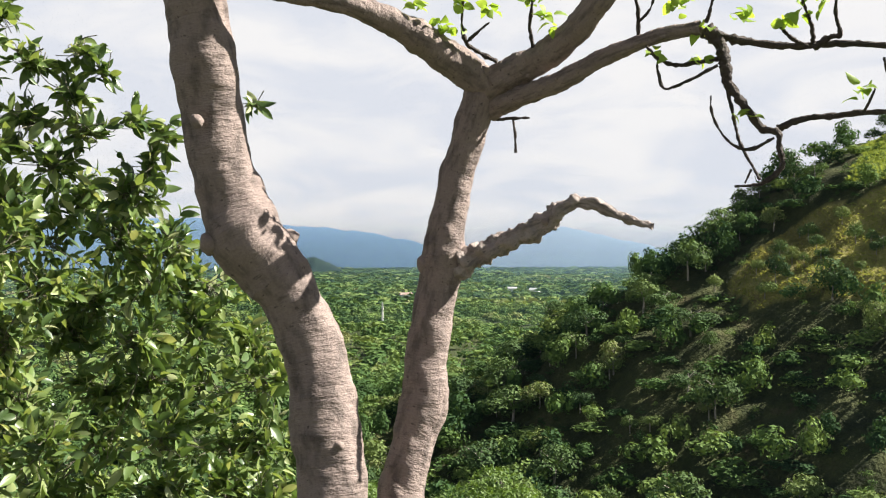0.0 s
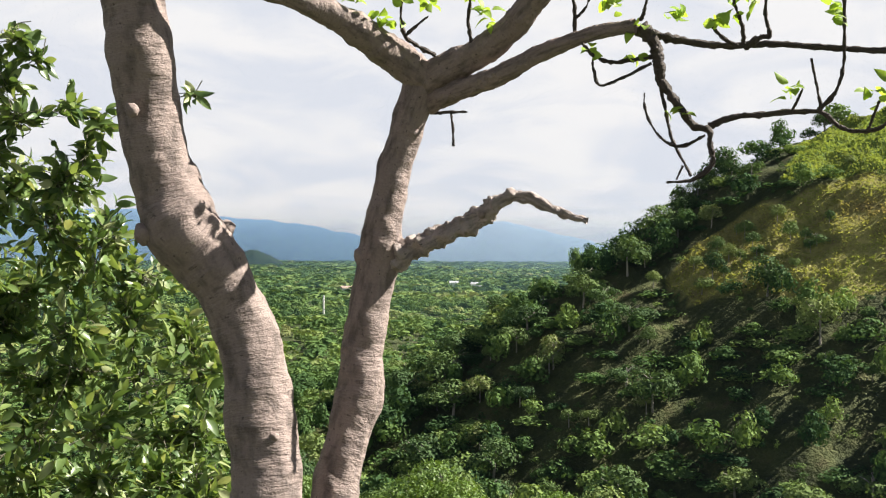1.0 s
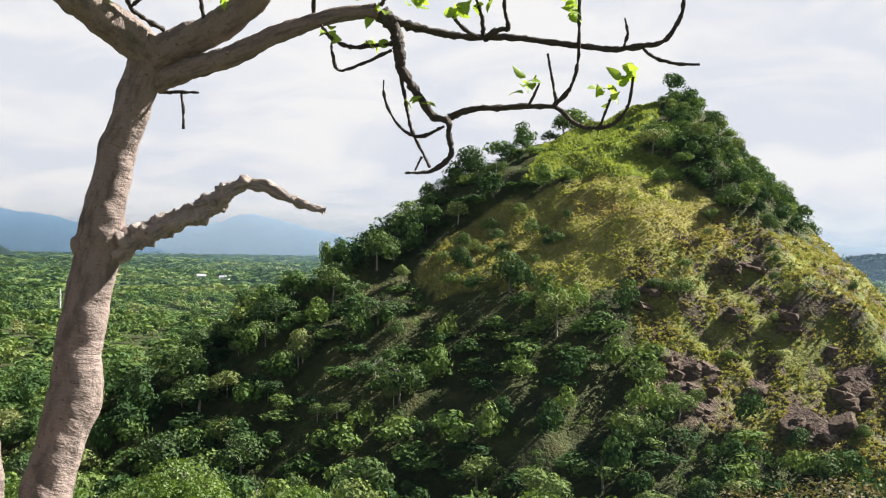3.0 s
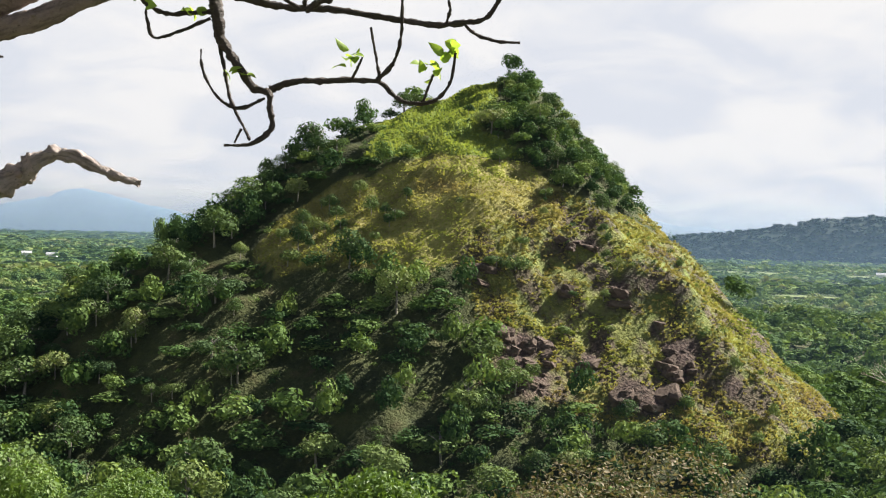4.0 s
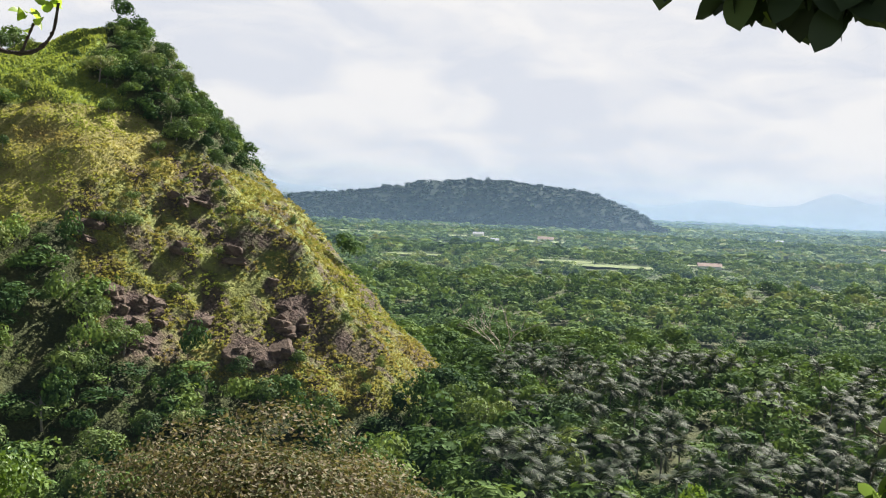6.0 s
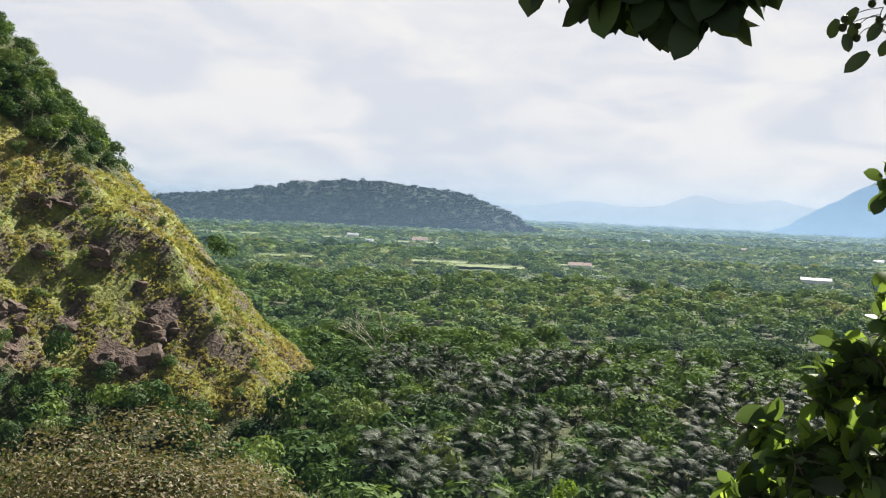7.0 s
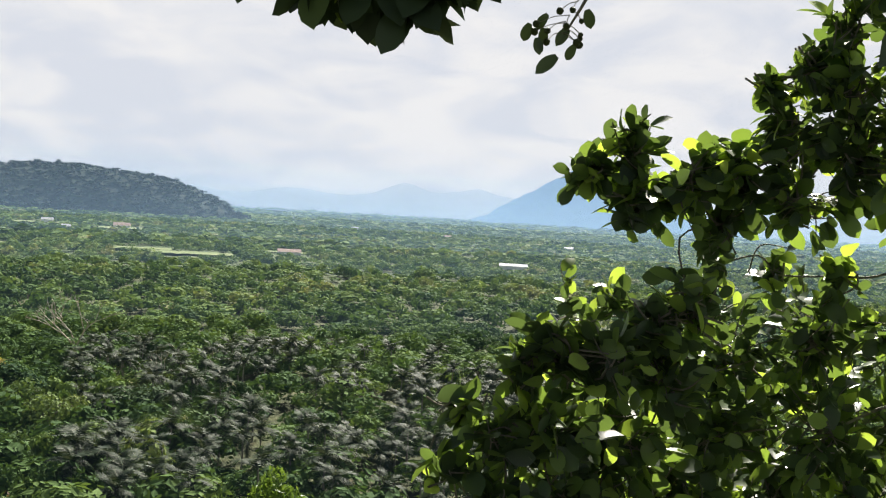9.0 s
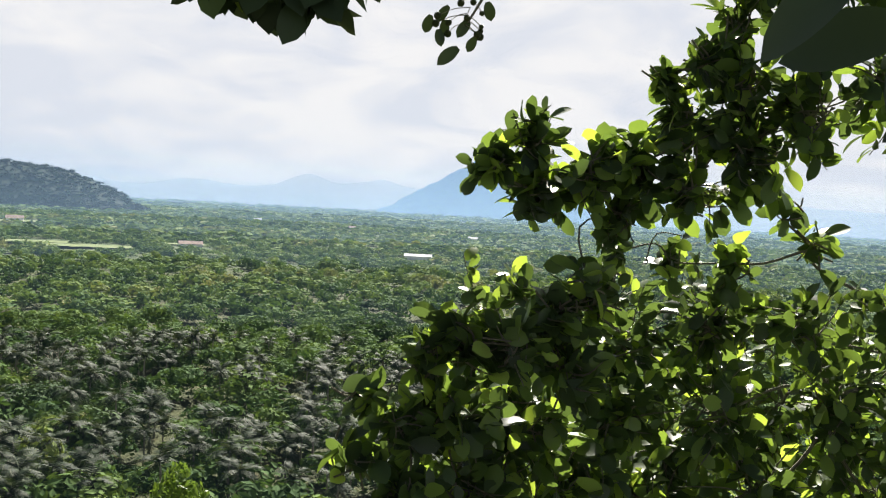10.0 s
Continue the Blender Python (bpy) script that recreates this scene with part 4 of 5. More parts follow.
# treetops just below the lookout
def treetop(name, az, r_, top_z, radius, height, n, leaf, mat, label, seed, lobes=12):
    rnd = np.random.RandomState(seed)
    x, y, _ = polar(az, r_, 0)
    gz0 = float(ground_z(x, y))
    t = tagged(empty(name, (x, y, gz0)), label, "tree")
    v, f = crown_arrays(rnd, n, leaf / radius * 0.55, lobes, 0.8, 0.36)
    top = v[:, 2].max()
    v = v.copy()
    v[:, :2] *= radius / 0.55
    v[:, 2] = (v[:, 2] - top) * height / 0.7 + (top_z - gz0)
    # keep the leaves the same length in every direction
    c = v.reshape(-1, 4, 3)
    mid = c.mean(1, keepdims=True)
    d = c - mid
    d /= np.linalg.norm(d, axis=2, keepdims=True) + 1e-9
    ln = np.array([1, 0.5, 1, 0.5])[None, :, None] * leaf * rnd.uniform(0.6, 1.2, (len(c), 1, 1))
    v = (mid + d * ln).reshape(-1, 3)
    put("crown", mesh_from("crown", v, f, mat), t)
    hh = top_z - gz0
    lines = [[(0, 0, -0.4, 0.2), (0.2, 0.1, hh * 0.3, 0.17), (0, 0, hh * 0.6, 0.12)]]
    for k in range(22):
        a, q = rnd.rand() * 6.283, rnd.uniform(0.3, 0.72)
        z1 = hh - height * rnd.uniform(0.25, 0.7) - 0.8
        lines.append([(0, 0, hh * 0.5, 0.06), (math.cos(a) * radius * q * 0.5, math.sin(a) * radius * q * 0.5, (hh * 0.5 + z1) / 2 + 0.3, 0.045), (math.cos(a) * radius * q, math.sin(a) * radius * q, z1, 0.015)])
    put("trunk", tubes("trunk", lines[:1], TRUNK_MAT, 7), t)
    tagged(put("branch", tubes("branch", lines[1:], BLEACHED, 5), t), kind="stuff")


treetop("leafy_treetop", 36.0, 38, -7.9, 6.8, 5.5, 17000, 0.115, BROWN_LEAF, "treetop with mixed brown and green leaves", 31, 16)
treetop("leafy_treetop", 42.0, 46, -11.0, 5.0, 5.0, 7500, 0.12, BROWN_LEAF, "lower treetop with brownish leaves", 37, 12)
treetop("green_treetop", 21.5, 50, -11.0, 3.3, 4.5, 4200, 0.16, BRIGHT_LEAF, "bright light-green treetop below the lookout", 32)
treetop("green_treetop", 2.5, 85, -16.8, 5.0, 6, 4500, 0.2, BRIGHT_LEAF, "fresh green treetop in the valley", 33)
treetop("green_treetop", -4.0, 95, -19.5, 5.0, 6, 4000, 0.2, BRIGHT_LEAF, "light green treetop in the valley", 36)
treetop("leafy_treetop", 59.5, 45, -11.1, 2.0, 4, 1500, 0.17, BRIGHT_LEAF, "yellowish treetop under the lookout", 34, 8)
treetop("green_treetop", 9.0, 105, -23.5, 6.0, 7, 4500, 0.2, BRIGHT_LEAF, "green treetop at the valley edge", 35)

# ---- the tree at the lookout ----

# main tree: each limb as (x, y, z, radius) along its length
LIMB_LINES = {
    "trunk_left": [(-0.669, 2.737, 0.876, 0.0843), (-0.647, 2.769, 0.666, 0.0835), (-0.623, 2.784, 0.522, 0.0813), (-0.607, 2.811, 0.378, 0.0813), (-0.584, 2.831, 0.230, 0.0844), (-0.555, 2.844, 0.126, 0.0936), (-0.507, 2.835, 0.035, 0.1006), (-0.455, 2.844, -0.040, 0.0915), (-0.406, 2.849, -0.115, 0.0808), (-0.356, 2.849, -0.221, 0.0808), (-0.321, 2.838, -0.370, 0.0854), (-0.304, 2.817, -0.516, 0.0884), (-0.291, 2.794, -0.633, 0.0899), (-0.261, 2.751, -0.882, 0.0967), (-0.207, 2.687, -1.201, 0.1171)],
    "trunk_right": [(0.134, 3.050, 0.537, 0.0574), (0.119, 3.059, 0.490, 0.0509), (0.097, 3.071, 0.411, 0.0476), (0.046, 3.090, 0.250, 0.0492), (0.013, 3.099, 0.086, 0.0525), (-0.000, 3.100, 0.004, 0.0607), (-0.014, 3.099, -0.077, 0.0591), (-0.040, 3.090, -0.241, 0.0607), (-0.053, 3.083, -0.322, 0.0623), (-0.053, 3.072, -0.410, 0.0689), (-0.084, 3.054, -0.528, 0.0623), (-0.120, 3.021, -0.685, 0.0656), (-0.162, 2.900, -0.930, 0.0743), (-0.202, 2.714, -1.213, 0.0946)],
    "branch_a": [(0.127, 3.058, 0.490, 0.0509), (0.075, 3.035, 0.522, 0.0505), (0.003, 2.998, 0.563, 0.0484), (-0.067, 2.938, 0.604, 0.0445), (-0.143, 2.897, 0.637, 0.0377), (-0.246, 2.842, 0.670, 0.0310), (-0.360, 2.795, 0.683, 0.0261), (-0.481, 2.725, 0.684, 0.0211), (-0.632, 2.632, 0.717, 0.0163)],
    "branch_b": [(0.127, 3.061, 0.474, 0.0492), (0.186, 3.012, 0.507, 0.0470), (0.261, 2.960, 0.540, 0.0432), (0.332, 2.893, 0.583, 0.0393), (0.384, 2.824, 0.635, 0.0371), (0.432, 2.761, 0.698, 0.0351), (0.473, 2.645, 0.788, 0.0296)],
    "branch_c": [(0.137, 3.069, 0.419, 0.0328), (0.202, 3.011, 0.442, 0.0307), (0.261, 2.954, 0.457, 0.0286), (0.333, 2.902, 0.480, 0.0266), (0.418, 2.853, 0.522, 0.0233), (0.500, 2.803, 0.552, 0.0207), (0.579, 2.752, 0.571, 0.0190), (0.657, 2.713, 0.577, 0.0181)],
    "bough_1": [(0.658, 2.809, 0.597, 0.0180), (0.720, 2.789, 0.573, 0.0135), (0.818, 2.760, 0.547, 0.0104), (0.896, 2.719, 0.532, 0.0096), (0.986, 2.668, 0.528, 0.0088), (1.075, 2.617, 0.515, 0.0080), (1.141, 2.571, 0.501, 0.0080), (1.217, 2.517, 0.488, 0.0079), (1.271, 2.468, 0.491, 0.0071), (1.308, 2.436, 0.497, 0.0064), (1.325, 2.409, 0.524, 0.0057), (1.333, 2.383, 0.568, 0.0049), (1.323, 2.362, 0.623, 0.0042)],
    "bough_1_tip": [(1.271, 2.468, 0.488, 0.0050), (1.294, 2.450, 0.462, 0.0050), (1.339, 2.419, 0.444, 0.0043), (1.382, 2.384, 0.440, 0.0028)],
    "bough_2": [(0.670, 2.709, 0.577, 0.0181), (0.703, 2.700, 0.531, 0.0165), (0.714, 2.696, 0.481, 0.0150), (0.722, 2.692, 0.430, 0.0127), (0.759, 2.670, 0.370, 0.0111), (0.790, 2.657, 0.319, 0.0103), (0.830, 2.636, 0.299, 0.0088), (0.832, 2.639, 0.267, 0.0081), (0.836, 2.632, 0.218, 0.0073), (0.791, 2.638, 0.177, 0.0058), (0.724, 2.648, 0.170, 0.0029)],
    "bough_3": [(0.862, 2.742, 0.323, 0.0088), (0.913, 2.713, 0.344, 0.0081), (0.992, 2.676, 0.349, 0.0073), (1.104, 2.623, 0.350, 0.0065), (1.149, 2.599, 0.310, 0.0058), (1.192, 2.571, 0.296, 0.0051), (1.232, 2.540, 0.306, 0.0050), (1.257, 2.512, 0.346, 0.0043), (1.259, 2.488, 0.418, 0.0036)],
    "twig_1": [(1.106, 2.622, 0.353, 0.0058), (1.136, 2.591, 0.398, 0.0051), (1.144, 2.565, 0.466, 0.0043), (1.131, 2.533, 0.586, 0.0043), (1.114, 2.499, 0.660, 0.0036)],
    "twig_2": [(1.109, 2.619, 0.363, 0.0044), (1.090, 2.605, 0.426, 0.0036), (1.073, 2.592, 0.479, 0.0022)],
    "twig_3": [(0.820, 2.641, 0.289, 0.0044), (0.779, 2.645, 0.267, 0.0044), (0.738, 2.647, 0.263, 0.0044), (0.695, 2.644, 0.296, 0.0036), (0.665, 2.635, 0.351, 0.0036), (0.659, 2.620, 0.391, 0.0022)],
    "twig_4": [(0.716, 2.694, 0.430, 0.0052), (0.736, 2.691, 0.337, 0.0045), (0.748, 2.684, 0.279, 0.0044), (0.779, 2.670, 0.214, 0.0037), (0.787, 2.649, 0.187, 0.0037)],
    "twig_5": [(0.701, 2.707, 0.498, 0.0068), (0.642, 2.713, 0.488, 0.0060), (0.585, 2.716, 0.485, 0.0052), (0.541, 2.711, 0.505, 0.0052), (0.519, 2.720, 0.533, 0.0045)],
    "twig_6": [(0.699, 2.710, 0.482, 0.0053), (0.623, 2.725, 0.443, 0.0045), (0.570, 2.729, 0.426, 0.0045), (0.549, 2.717, 0.463, 0.0037), (0.544, 2.703, 0.487, 0.0022)],
    "dead_branch": [(0.034, 3.100, -0.042, 0.0410), (0.091, 3.079, -0.004, 0.0326), (0.155, 3.046, 0.030, 0.0291), (0.217, 3.012, 0.055, 0.0272), (0.286, 2.985, 0.092, 0.0262), (0.338, 2.958, 0.132, 0.0229), (0.390, 2.931, 0.146, 0.0188), (0.447, 2.903, 0.123, 0.0132), (0.496, 2.876, 0.097, 0.0108), (0.560, 2.844, 0.078, 0.0107)],
    "twig_7": [(0.144, 3.072, 0.391, 0.0057), (0.196, 3.049, 0.391, 0.0049), (0.246, 3.025, 0.390, 0.0040)],
    "twig_8": [(0.201, 3.049, 0.391, 0.0041), (0.208, 3.055, 0.336, 0.0041), (0.209, 3.059, 0.294, 0.0041)],
    "twig_9": [(0.154, 2.997, 0.544, 0.0065), (0.106, 2.985, 0.566, 0.0064), (0.066, 2.971, 0.594, 0.0056), (0.054, 2.930, 0.641, 0.0048), (0.060, 2.890, 0.724, 0.0039)],
    "twig_10": [(0.067, 2.971, 0.593, 0.0048), (0.097, 2.955, 0.618, 0.0040), (0.129, 2.928, 0.640, 0.0032)],
    "twig_11": [(0.252, 2.936, 0.564, 0.0056), (0.238, 2.904, 0.627, 0.0047), (0.246, 2.863, 0.709, 0.0039)],
    "twig_12": [(0.514, 2.798, 0.563, 0.0054), (0.508, 2.765, 0.626, 0.0046), (0.488, 2.732, 0.691, 0.0038)],
    "twig_13": [(0.510, 2.769, 0.607, 0.0038), (0.534, 2.748, 0.632, 0.0038), (0.545, 2.727, 0.668, 0.0030)],
    "twig_14": [(0.670, 2.707, 0.590, 0.0045), (0.676, 2.687, 0.622, 0.0038), (0.682, 2.665, 0.666, 0.0037)],
    "twig_15": [(0.893, 2.605, 0.507, 0.0052), (0.851, 2.603, 0.531, 0.0044), (0.819, 2.597, 0.559, 0.0037)],
    "twig_16": [(0.905, 2.600, 0.514, 0.0059), (0.891, 2.575, 0.554, 0.0051), (0.872, 2.562, 0.592, 0.0044), (0.853, 2.547, 0.636, 0.0037)],
    "twig_17": [(0.905, 2.601, 0.505, 0.0089), (0.937, 2.575, 0.525, 0.0081), (0.954, 2.557, 0.530, 0.0059), (0.939, 2.543, 0.568, 0.0044), (0.929, 2.508, 0.640, 0.0036)],
    "twig_18": [(1.043, 2.647, 0.347, 0.0044), (1.054, 2.627, 0.383, 0.0036), (1.062, 2.619, 0.408, 0.0029)],
    "twig_19": [(1.205, 2.565, 0.298, 0.0036), (1.214, 2.544, 0.340, 0.0029), (1.221, 2.536, 0.368, 0.0029)],
    "twig_20": [(1.235, 2.496, 0.490, 0.0043), (1.236, 2.478, 0.522, 0.0036), (1.226, 2.474, 0.558, 0.0021)],
    "twig_21": [(0.750, 2.650, 0.177, 0.0029), (0.765, 2.644, 0.212, 0.0029)],
}
TUFTS = [(-0.074, 2.919, 0.688, 5), (-0.017, 2.952, 0.638, 5), (0.026, 2.954, 0.630, 3), (0.127, 2.922, 0.667, 5), (0.242, 2.870, 0.683, 5), (0.286, 2.888, 0.631, 7), (0.597, 2.733, 0.640, 7), (0.760, 2.669, 0.603, 6), (0.835, 2.587, 0.580, 5), (0.865, 2.561, 0.606, 5), (1.040, 2.628, 0.408, 6), (1.214, 2.538, 0.375, 6), (1.246, 2.493, 0.421, 6), (1.109, 2.555, 0.581, 6), (0.757, 2.673, 0.353, 2), (0.550, 2.719, 0.510, 2), (0.671, 2.715, 0.494, 2), (0.898, 2.560, 0.607, 4), (0.041, 2.899, 0.691, 4), (0.664, 2.713, 0.566, 2)]


def leaf_mesh(name, length, width, mat, rnd, segs=4, tip=1.0, fold=0.25, curl=0.2, power=0.8):
    """One leaf along +x: a folded blade with a curved midrib. tip > 1 is blunt, below 1 pointed."""
    vs, fs = [], []
    for k in range(segs + 1):
        q = k / segs
        w = width * 0.5 * math.sin(math.pi * min(1, 0.06 + 0.94 * q ** tip)) ** power
        z = -curl * length * q * q
        vs += [(length * q, -w, z + fold * w), (length * q, 0, z), (length * q, w, z + fold * w)]
        if k:
            b = (k - 1) * 3
            fs += [(b, b + 1, b + 4, b + 3), (b + 1, b + 2, b + 5, b + 4)]
    return np.array(vs, float), np.array(fs)


def leaf_object(arr, mat, name="leaf"):
    return mesh_from(name, arr[0], arr[1], mat, True)


def turn_to(d, up, rnd):
    """Axes of a leaf that points along d with its face near up."""
    d = np.array(d, float)
    d /= np.linalg.norm(d)
    up = np.array(up, float) - d * (d @ np.array(up, float))
    up /= np.linalg.norm(up) + 1e-9
    return np.stack([d, np.cross(up, d), up], 1)


rnd = np.random.RandomState(41)
base = (-0.5, 2.95, float(ground_z(-0.5, 2.95)))
tree = tagged(empty("forked_tree"), "pale-barked forked tree with bare twigs and few young leaves", "tree")
limb_mat = {"trunk": PALE_BARK, "branch": PALE_BARK, "dead": DEAD_BARK, "bough": DARK_BARK, "twig": DARK_BARK}
limbs_made = {}
for key, line in LIMB_LINES.items():
    kind = key.split("_")[0]
    name = {"trunk": "trunk", "branch": "branch", "dead": "dead_branch", "bough": "bough", "twig": "twig"}[kind]
    if kind == "trunk":
        x, y, z, r0 = line[-1]
        line = line + [(x * 0.9 - 0.02, y, -2.2, r0 * 1.2), (base[0] * 0.5 + x * 0.5, base[1], base[2] - 0.3, r0 * 1.5)]
    sides = 44 if kind in ("trunk", "branch") else (22 if kind == "dead" else 8)
    steps, gnarl, wob = {"trunk": (18, 0.15, 0.0), "branch": (14, 0.16, 0.0), "dead": (16, 0.75, 0.05), "bough": (10, 0.6, 0.2), "twig": (10, 0.7, 0.25)}[kind]
    limbs_made[key] = put(name, tubes(name, [line], limb_mat[kind], sides, wob, int(rnd.randint(999)), steps, gnarl), tree, "broken grey dead branch" if kind == "dead" else "")


def limb_near(place, kinds):
    """The limb that a leaf or knot grows on."""
    near = [(min(math.dist(place, p[:3]) for p in LIMB_LINES[k]), k) for k in LIMB_LINES if k.split("_")[0] in kinds]
    return limbs_made[min(near)[1]]


def knot(place, size, stretch, mat=PALE_BARK):
    bm = bmesh.new()
    bmesh.ops.create_icosphere(bm, subdivisions=3, radius=1)
    for v in bm.verts:
        v.co *= 1 + 0.25 * noise.noise(v.co * 1.7 + Vector(place))
    bm.transform(Matrix.Translation(place) @ Matrix.Diagonal((*[size * s for s in stretch], 1)))
    me = bpy.data.meshes.new("knot")
    bm.to_mesh(me)
    bm.free()
    for p in me.polygons:
        p.use_smooth = True
    me.materials.append(mat)
    put("knot", me, limb_near(place, ("trunk", "branch", "dead")))


knot((-0.629, 2.727, 0.345), 0.017, (1, 0.8, 1.1))
knot((-0.607, 2.785, 0.032), 0.033, (0.9, 0.8, 0.9))
knot((-0.410, 2.850, 0.05), 0.026, (1, 0.8, 0.9))
knot((-0.268, 2.744, -0.489), 0.014, (1, 0.8, 0.9))
knot((-0.056, 3.080, -0.025), 0.026, (0.7, 0.7, 1.1))
knot((-0.011, 3.053, -0.407), 0.028, (0.8, 0.7, 1))
knot((0.067, 3.079, -0.004), 0.03, (1, 0.8, 1.1))
knot((0.123, 3.044, 0.456), 0.0182, (1, 0.9, 1.2))
knot((0.307, 2.885, 0.477), 0.0064, (1, 0.8, 0.9))
knot((0.499, 2.794, 0.545), 0.0051, (1, 0.8, 1))
knot((0.283, 2.955, 0.093), 0.0099, (1, 0.9, 1.1))
for x, y, z, k in TUFTS:
    for j in range(k + 3):
        d = rnd.randn(3) * np.array([1, 1, 0.5]) + np.array([0, -0.2, 0.1])
        arr = leaf_mesh("leaf", rnd.uniform(0.024, 0.042), rnd.uniform(0.02, 0.032), YOUNG_LEAF, rnd, 4, 0.85, 0.35, rnd.uniform(0.1, 0.7))
        m = turn_to(d, rnd.randn(3) + np.array([0, -0.5, 1.0]), rnd)
        v = arr[0] @ m.T + np.array([x, y, z]) + rnd.randn(3) * 0.012
        put("leaf", mesh_from("leaf", v, arr[1], YOUNG_LEAF, True), limb_near((x, y, z), ("twig", "bough")))


# ---- leafy plants close to the lookout ----
def plant(name, label, root, blobs, arrs, mat, twig_len, per_twig, seed, stem_r, lead=(0, 0, 0.3), singles=150, fork=None, jitter=0.6):
    """Stems from the root to each clump (centre, radius, twigs); twigs with leaves fill the clump."""
    rnd = np.random.RandomState(seed)
    t = tagged(empty(name), label, "tree" if "tree" in name else "bush")
    stems, twigs, vs, fs, k0, loose = [], [], [], [], 0, []
    fork = np.array(fork if fork is not None else root, float)
    joined = [(fork, stem_r)]
    for c, rad, n in sorted(blobs, key=lambda b: np.linalg.norm(np.array(b[0]) - fork)):
        c = np.array(c, float)
        near, nr0 = min(joined, key=lambda j: np.linalg.norm(j[0] - c) * (1 + 0.4 * (j[1] < stem_r * 0.3)))
        midp = near * 0.5 + c * 0.5 + rnd.randn(3) * np.linalg.norm(near - c) * 0.13
        r1 = max(nr0 * 0.72, stem_r * 0.16)
        stems.append([(*near, nr0 * 0.9), (*midp, (nr0 + r1) * 0.45), (*c, r1)])
        joined.append((c, r1))
        for j in range(n):
            d = rnd.randn(3)
            d /= np.linalg.norm(d)
            tipp = c + d * rad * rnd.uniform(0.35, 1.0)
            start = c * 0.5 + tipp * 0.5 - d * twig_len * 0.5 + rnd.randn(3) * 0.02
            bend = (start + tipp) / 2 + rnd.randn(3) * twig_len * 0.1
            twigs.append([(*start, stem_r * 0.16), (*bend, stem_r * 0.13), (*tipp, stem_r * 0.07)])
            way = (tipp - start) / (np.linalg.norm(tipp - start) + 1e-9)
            for q in range(per_twig):
                p = start + (tipp - start) * (0.35 + 0.65 * (q + rnd.rand()) / per_twig)
                ld = way * 0.6 + rnd.randn(3) * jitter + np.array(lead)
                m = turn_to(ld, np.array([0, 0, 1.0]) + rnd.randn(3) * 0.8, rnd)
                a = arrs[rnd.randint(len(arrs))]
                s = rnd.uniform(0.65, 1.15)
                if len(loose) < singles and rnd.rand() < 0.12:
                    loose.append((p, m, s, a))
                    continue
                v = (a[0] * s) @ m.T + p
                vs.append(v), fs.append(a[1] + k0)
                k0 += len(v)
    put("stem", tubes("stem", [[(*root, stem_r * 1.4), (*((np.array(root) + fork) / 2), stem_r * 1.2), (*fork, stem_r)]], STEM, 9), t)
    tagged(put("branch", tubes("branch", stems, STEM, 6, 0.1), t), kind="stuff")
    tagged(put("twig", tubes("twig", twigs, STEM, 4), t), kind="stuff")
    tagged(put("foliage", mesh_from("foliage", np.concatenate(vs), np.concatenate(fs), mat, True), t), kind="stuff")
    data = {}
    for p, m, s, a in loose:
        if id(a) not in data:
            data[id(a)] = mesh_from("leaf", a[0], a[1], mat, True)
        o = put("leaf", data[id(a)], t)
        o.matrix_basis = Matrix.Translation(p) @ Matrix([list(row) for row in m]).to_4x4() @ Matrix.Scale(s, 4)
    return t


rnd = np.random.RandomState(51)
NARROW = [leaf_mesh("leaf", rnd.uniform(0.06, 0.09), rnd.uniform(0.03, 0.044), None, rnd, 4, 0.95, 0.35, rnd.uniform(0.0, 0.45)) for _ in range(8)]
ROUND = [leaf_mesh("leaf", rnd.uniform(0.042, 0.062), rnd.uniform(0.031, 0.045), None, rnd, 6, 1.3, 0.2, rnd.uniform(0.0, 0.4), 0.55) for _ in range(8)]

# dense narrow-leaved bush beside the forked tree
blobs = []
for el in np.arange(3.5, -17, -2.6):
    right = float(np.interp(el, [-13, -5.6, -1.4, 3.6], [-8.8, -9.6, -12.2, -16.0]))
    for az_ in np.arange(right, -31, -2.9):
        r_ = 4.6 + rnd.uniform(-0.5, 0.6)
        blobs.append((sight(az_ + rnd.uniform(-0.6, 0.6), el + rnd.uniform(-0.6, 0.6), r_), rnd.uniform(0.17, 0.26), 30))
for az_, el, rad, n in ((-22.3, 11.8, 0.1, 7), (-23.5, 9.0, 0.12, 9), (-18.6, 10.3, 0.11, 7), (-17.8, 9.3, 0.06, 4), (-19.2, 8.3, 0.12, 9), (-21.5, 6.8, 0.16, 14), (-18.6, 6.2, 0.14, 11), (-16.2, 6.9, 0.09, 7), (-14.6, 6.2, 0.09, 7), (-15.3, 4.6, 0.1, 7), (-21, 9.6, 0.13, 12), (-23, 5, 0.2, 18), (-20, 4.6, 0.18, 16), (-24, 11, 0.16, 12), (-24, 13, 0.2, 12), (-26, 7, 0.25, 14), (-10.2, 7.9, 0.05, 3)):
    blobs.append((sight(az_, el, 4.5), rad, n))
plant("leafy_bush", "dense green bush with narrow pointed leaves beside the tree", (-2.3, 4.9, float(ground_z(-2.3, 4.9))), blobs, NARROW, BUSH_LEAF, 0.2, 6, 52, 0.014, (0.15, 0, 0.1), 200, (-2.2, 4.6, -1.6))

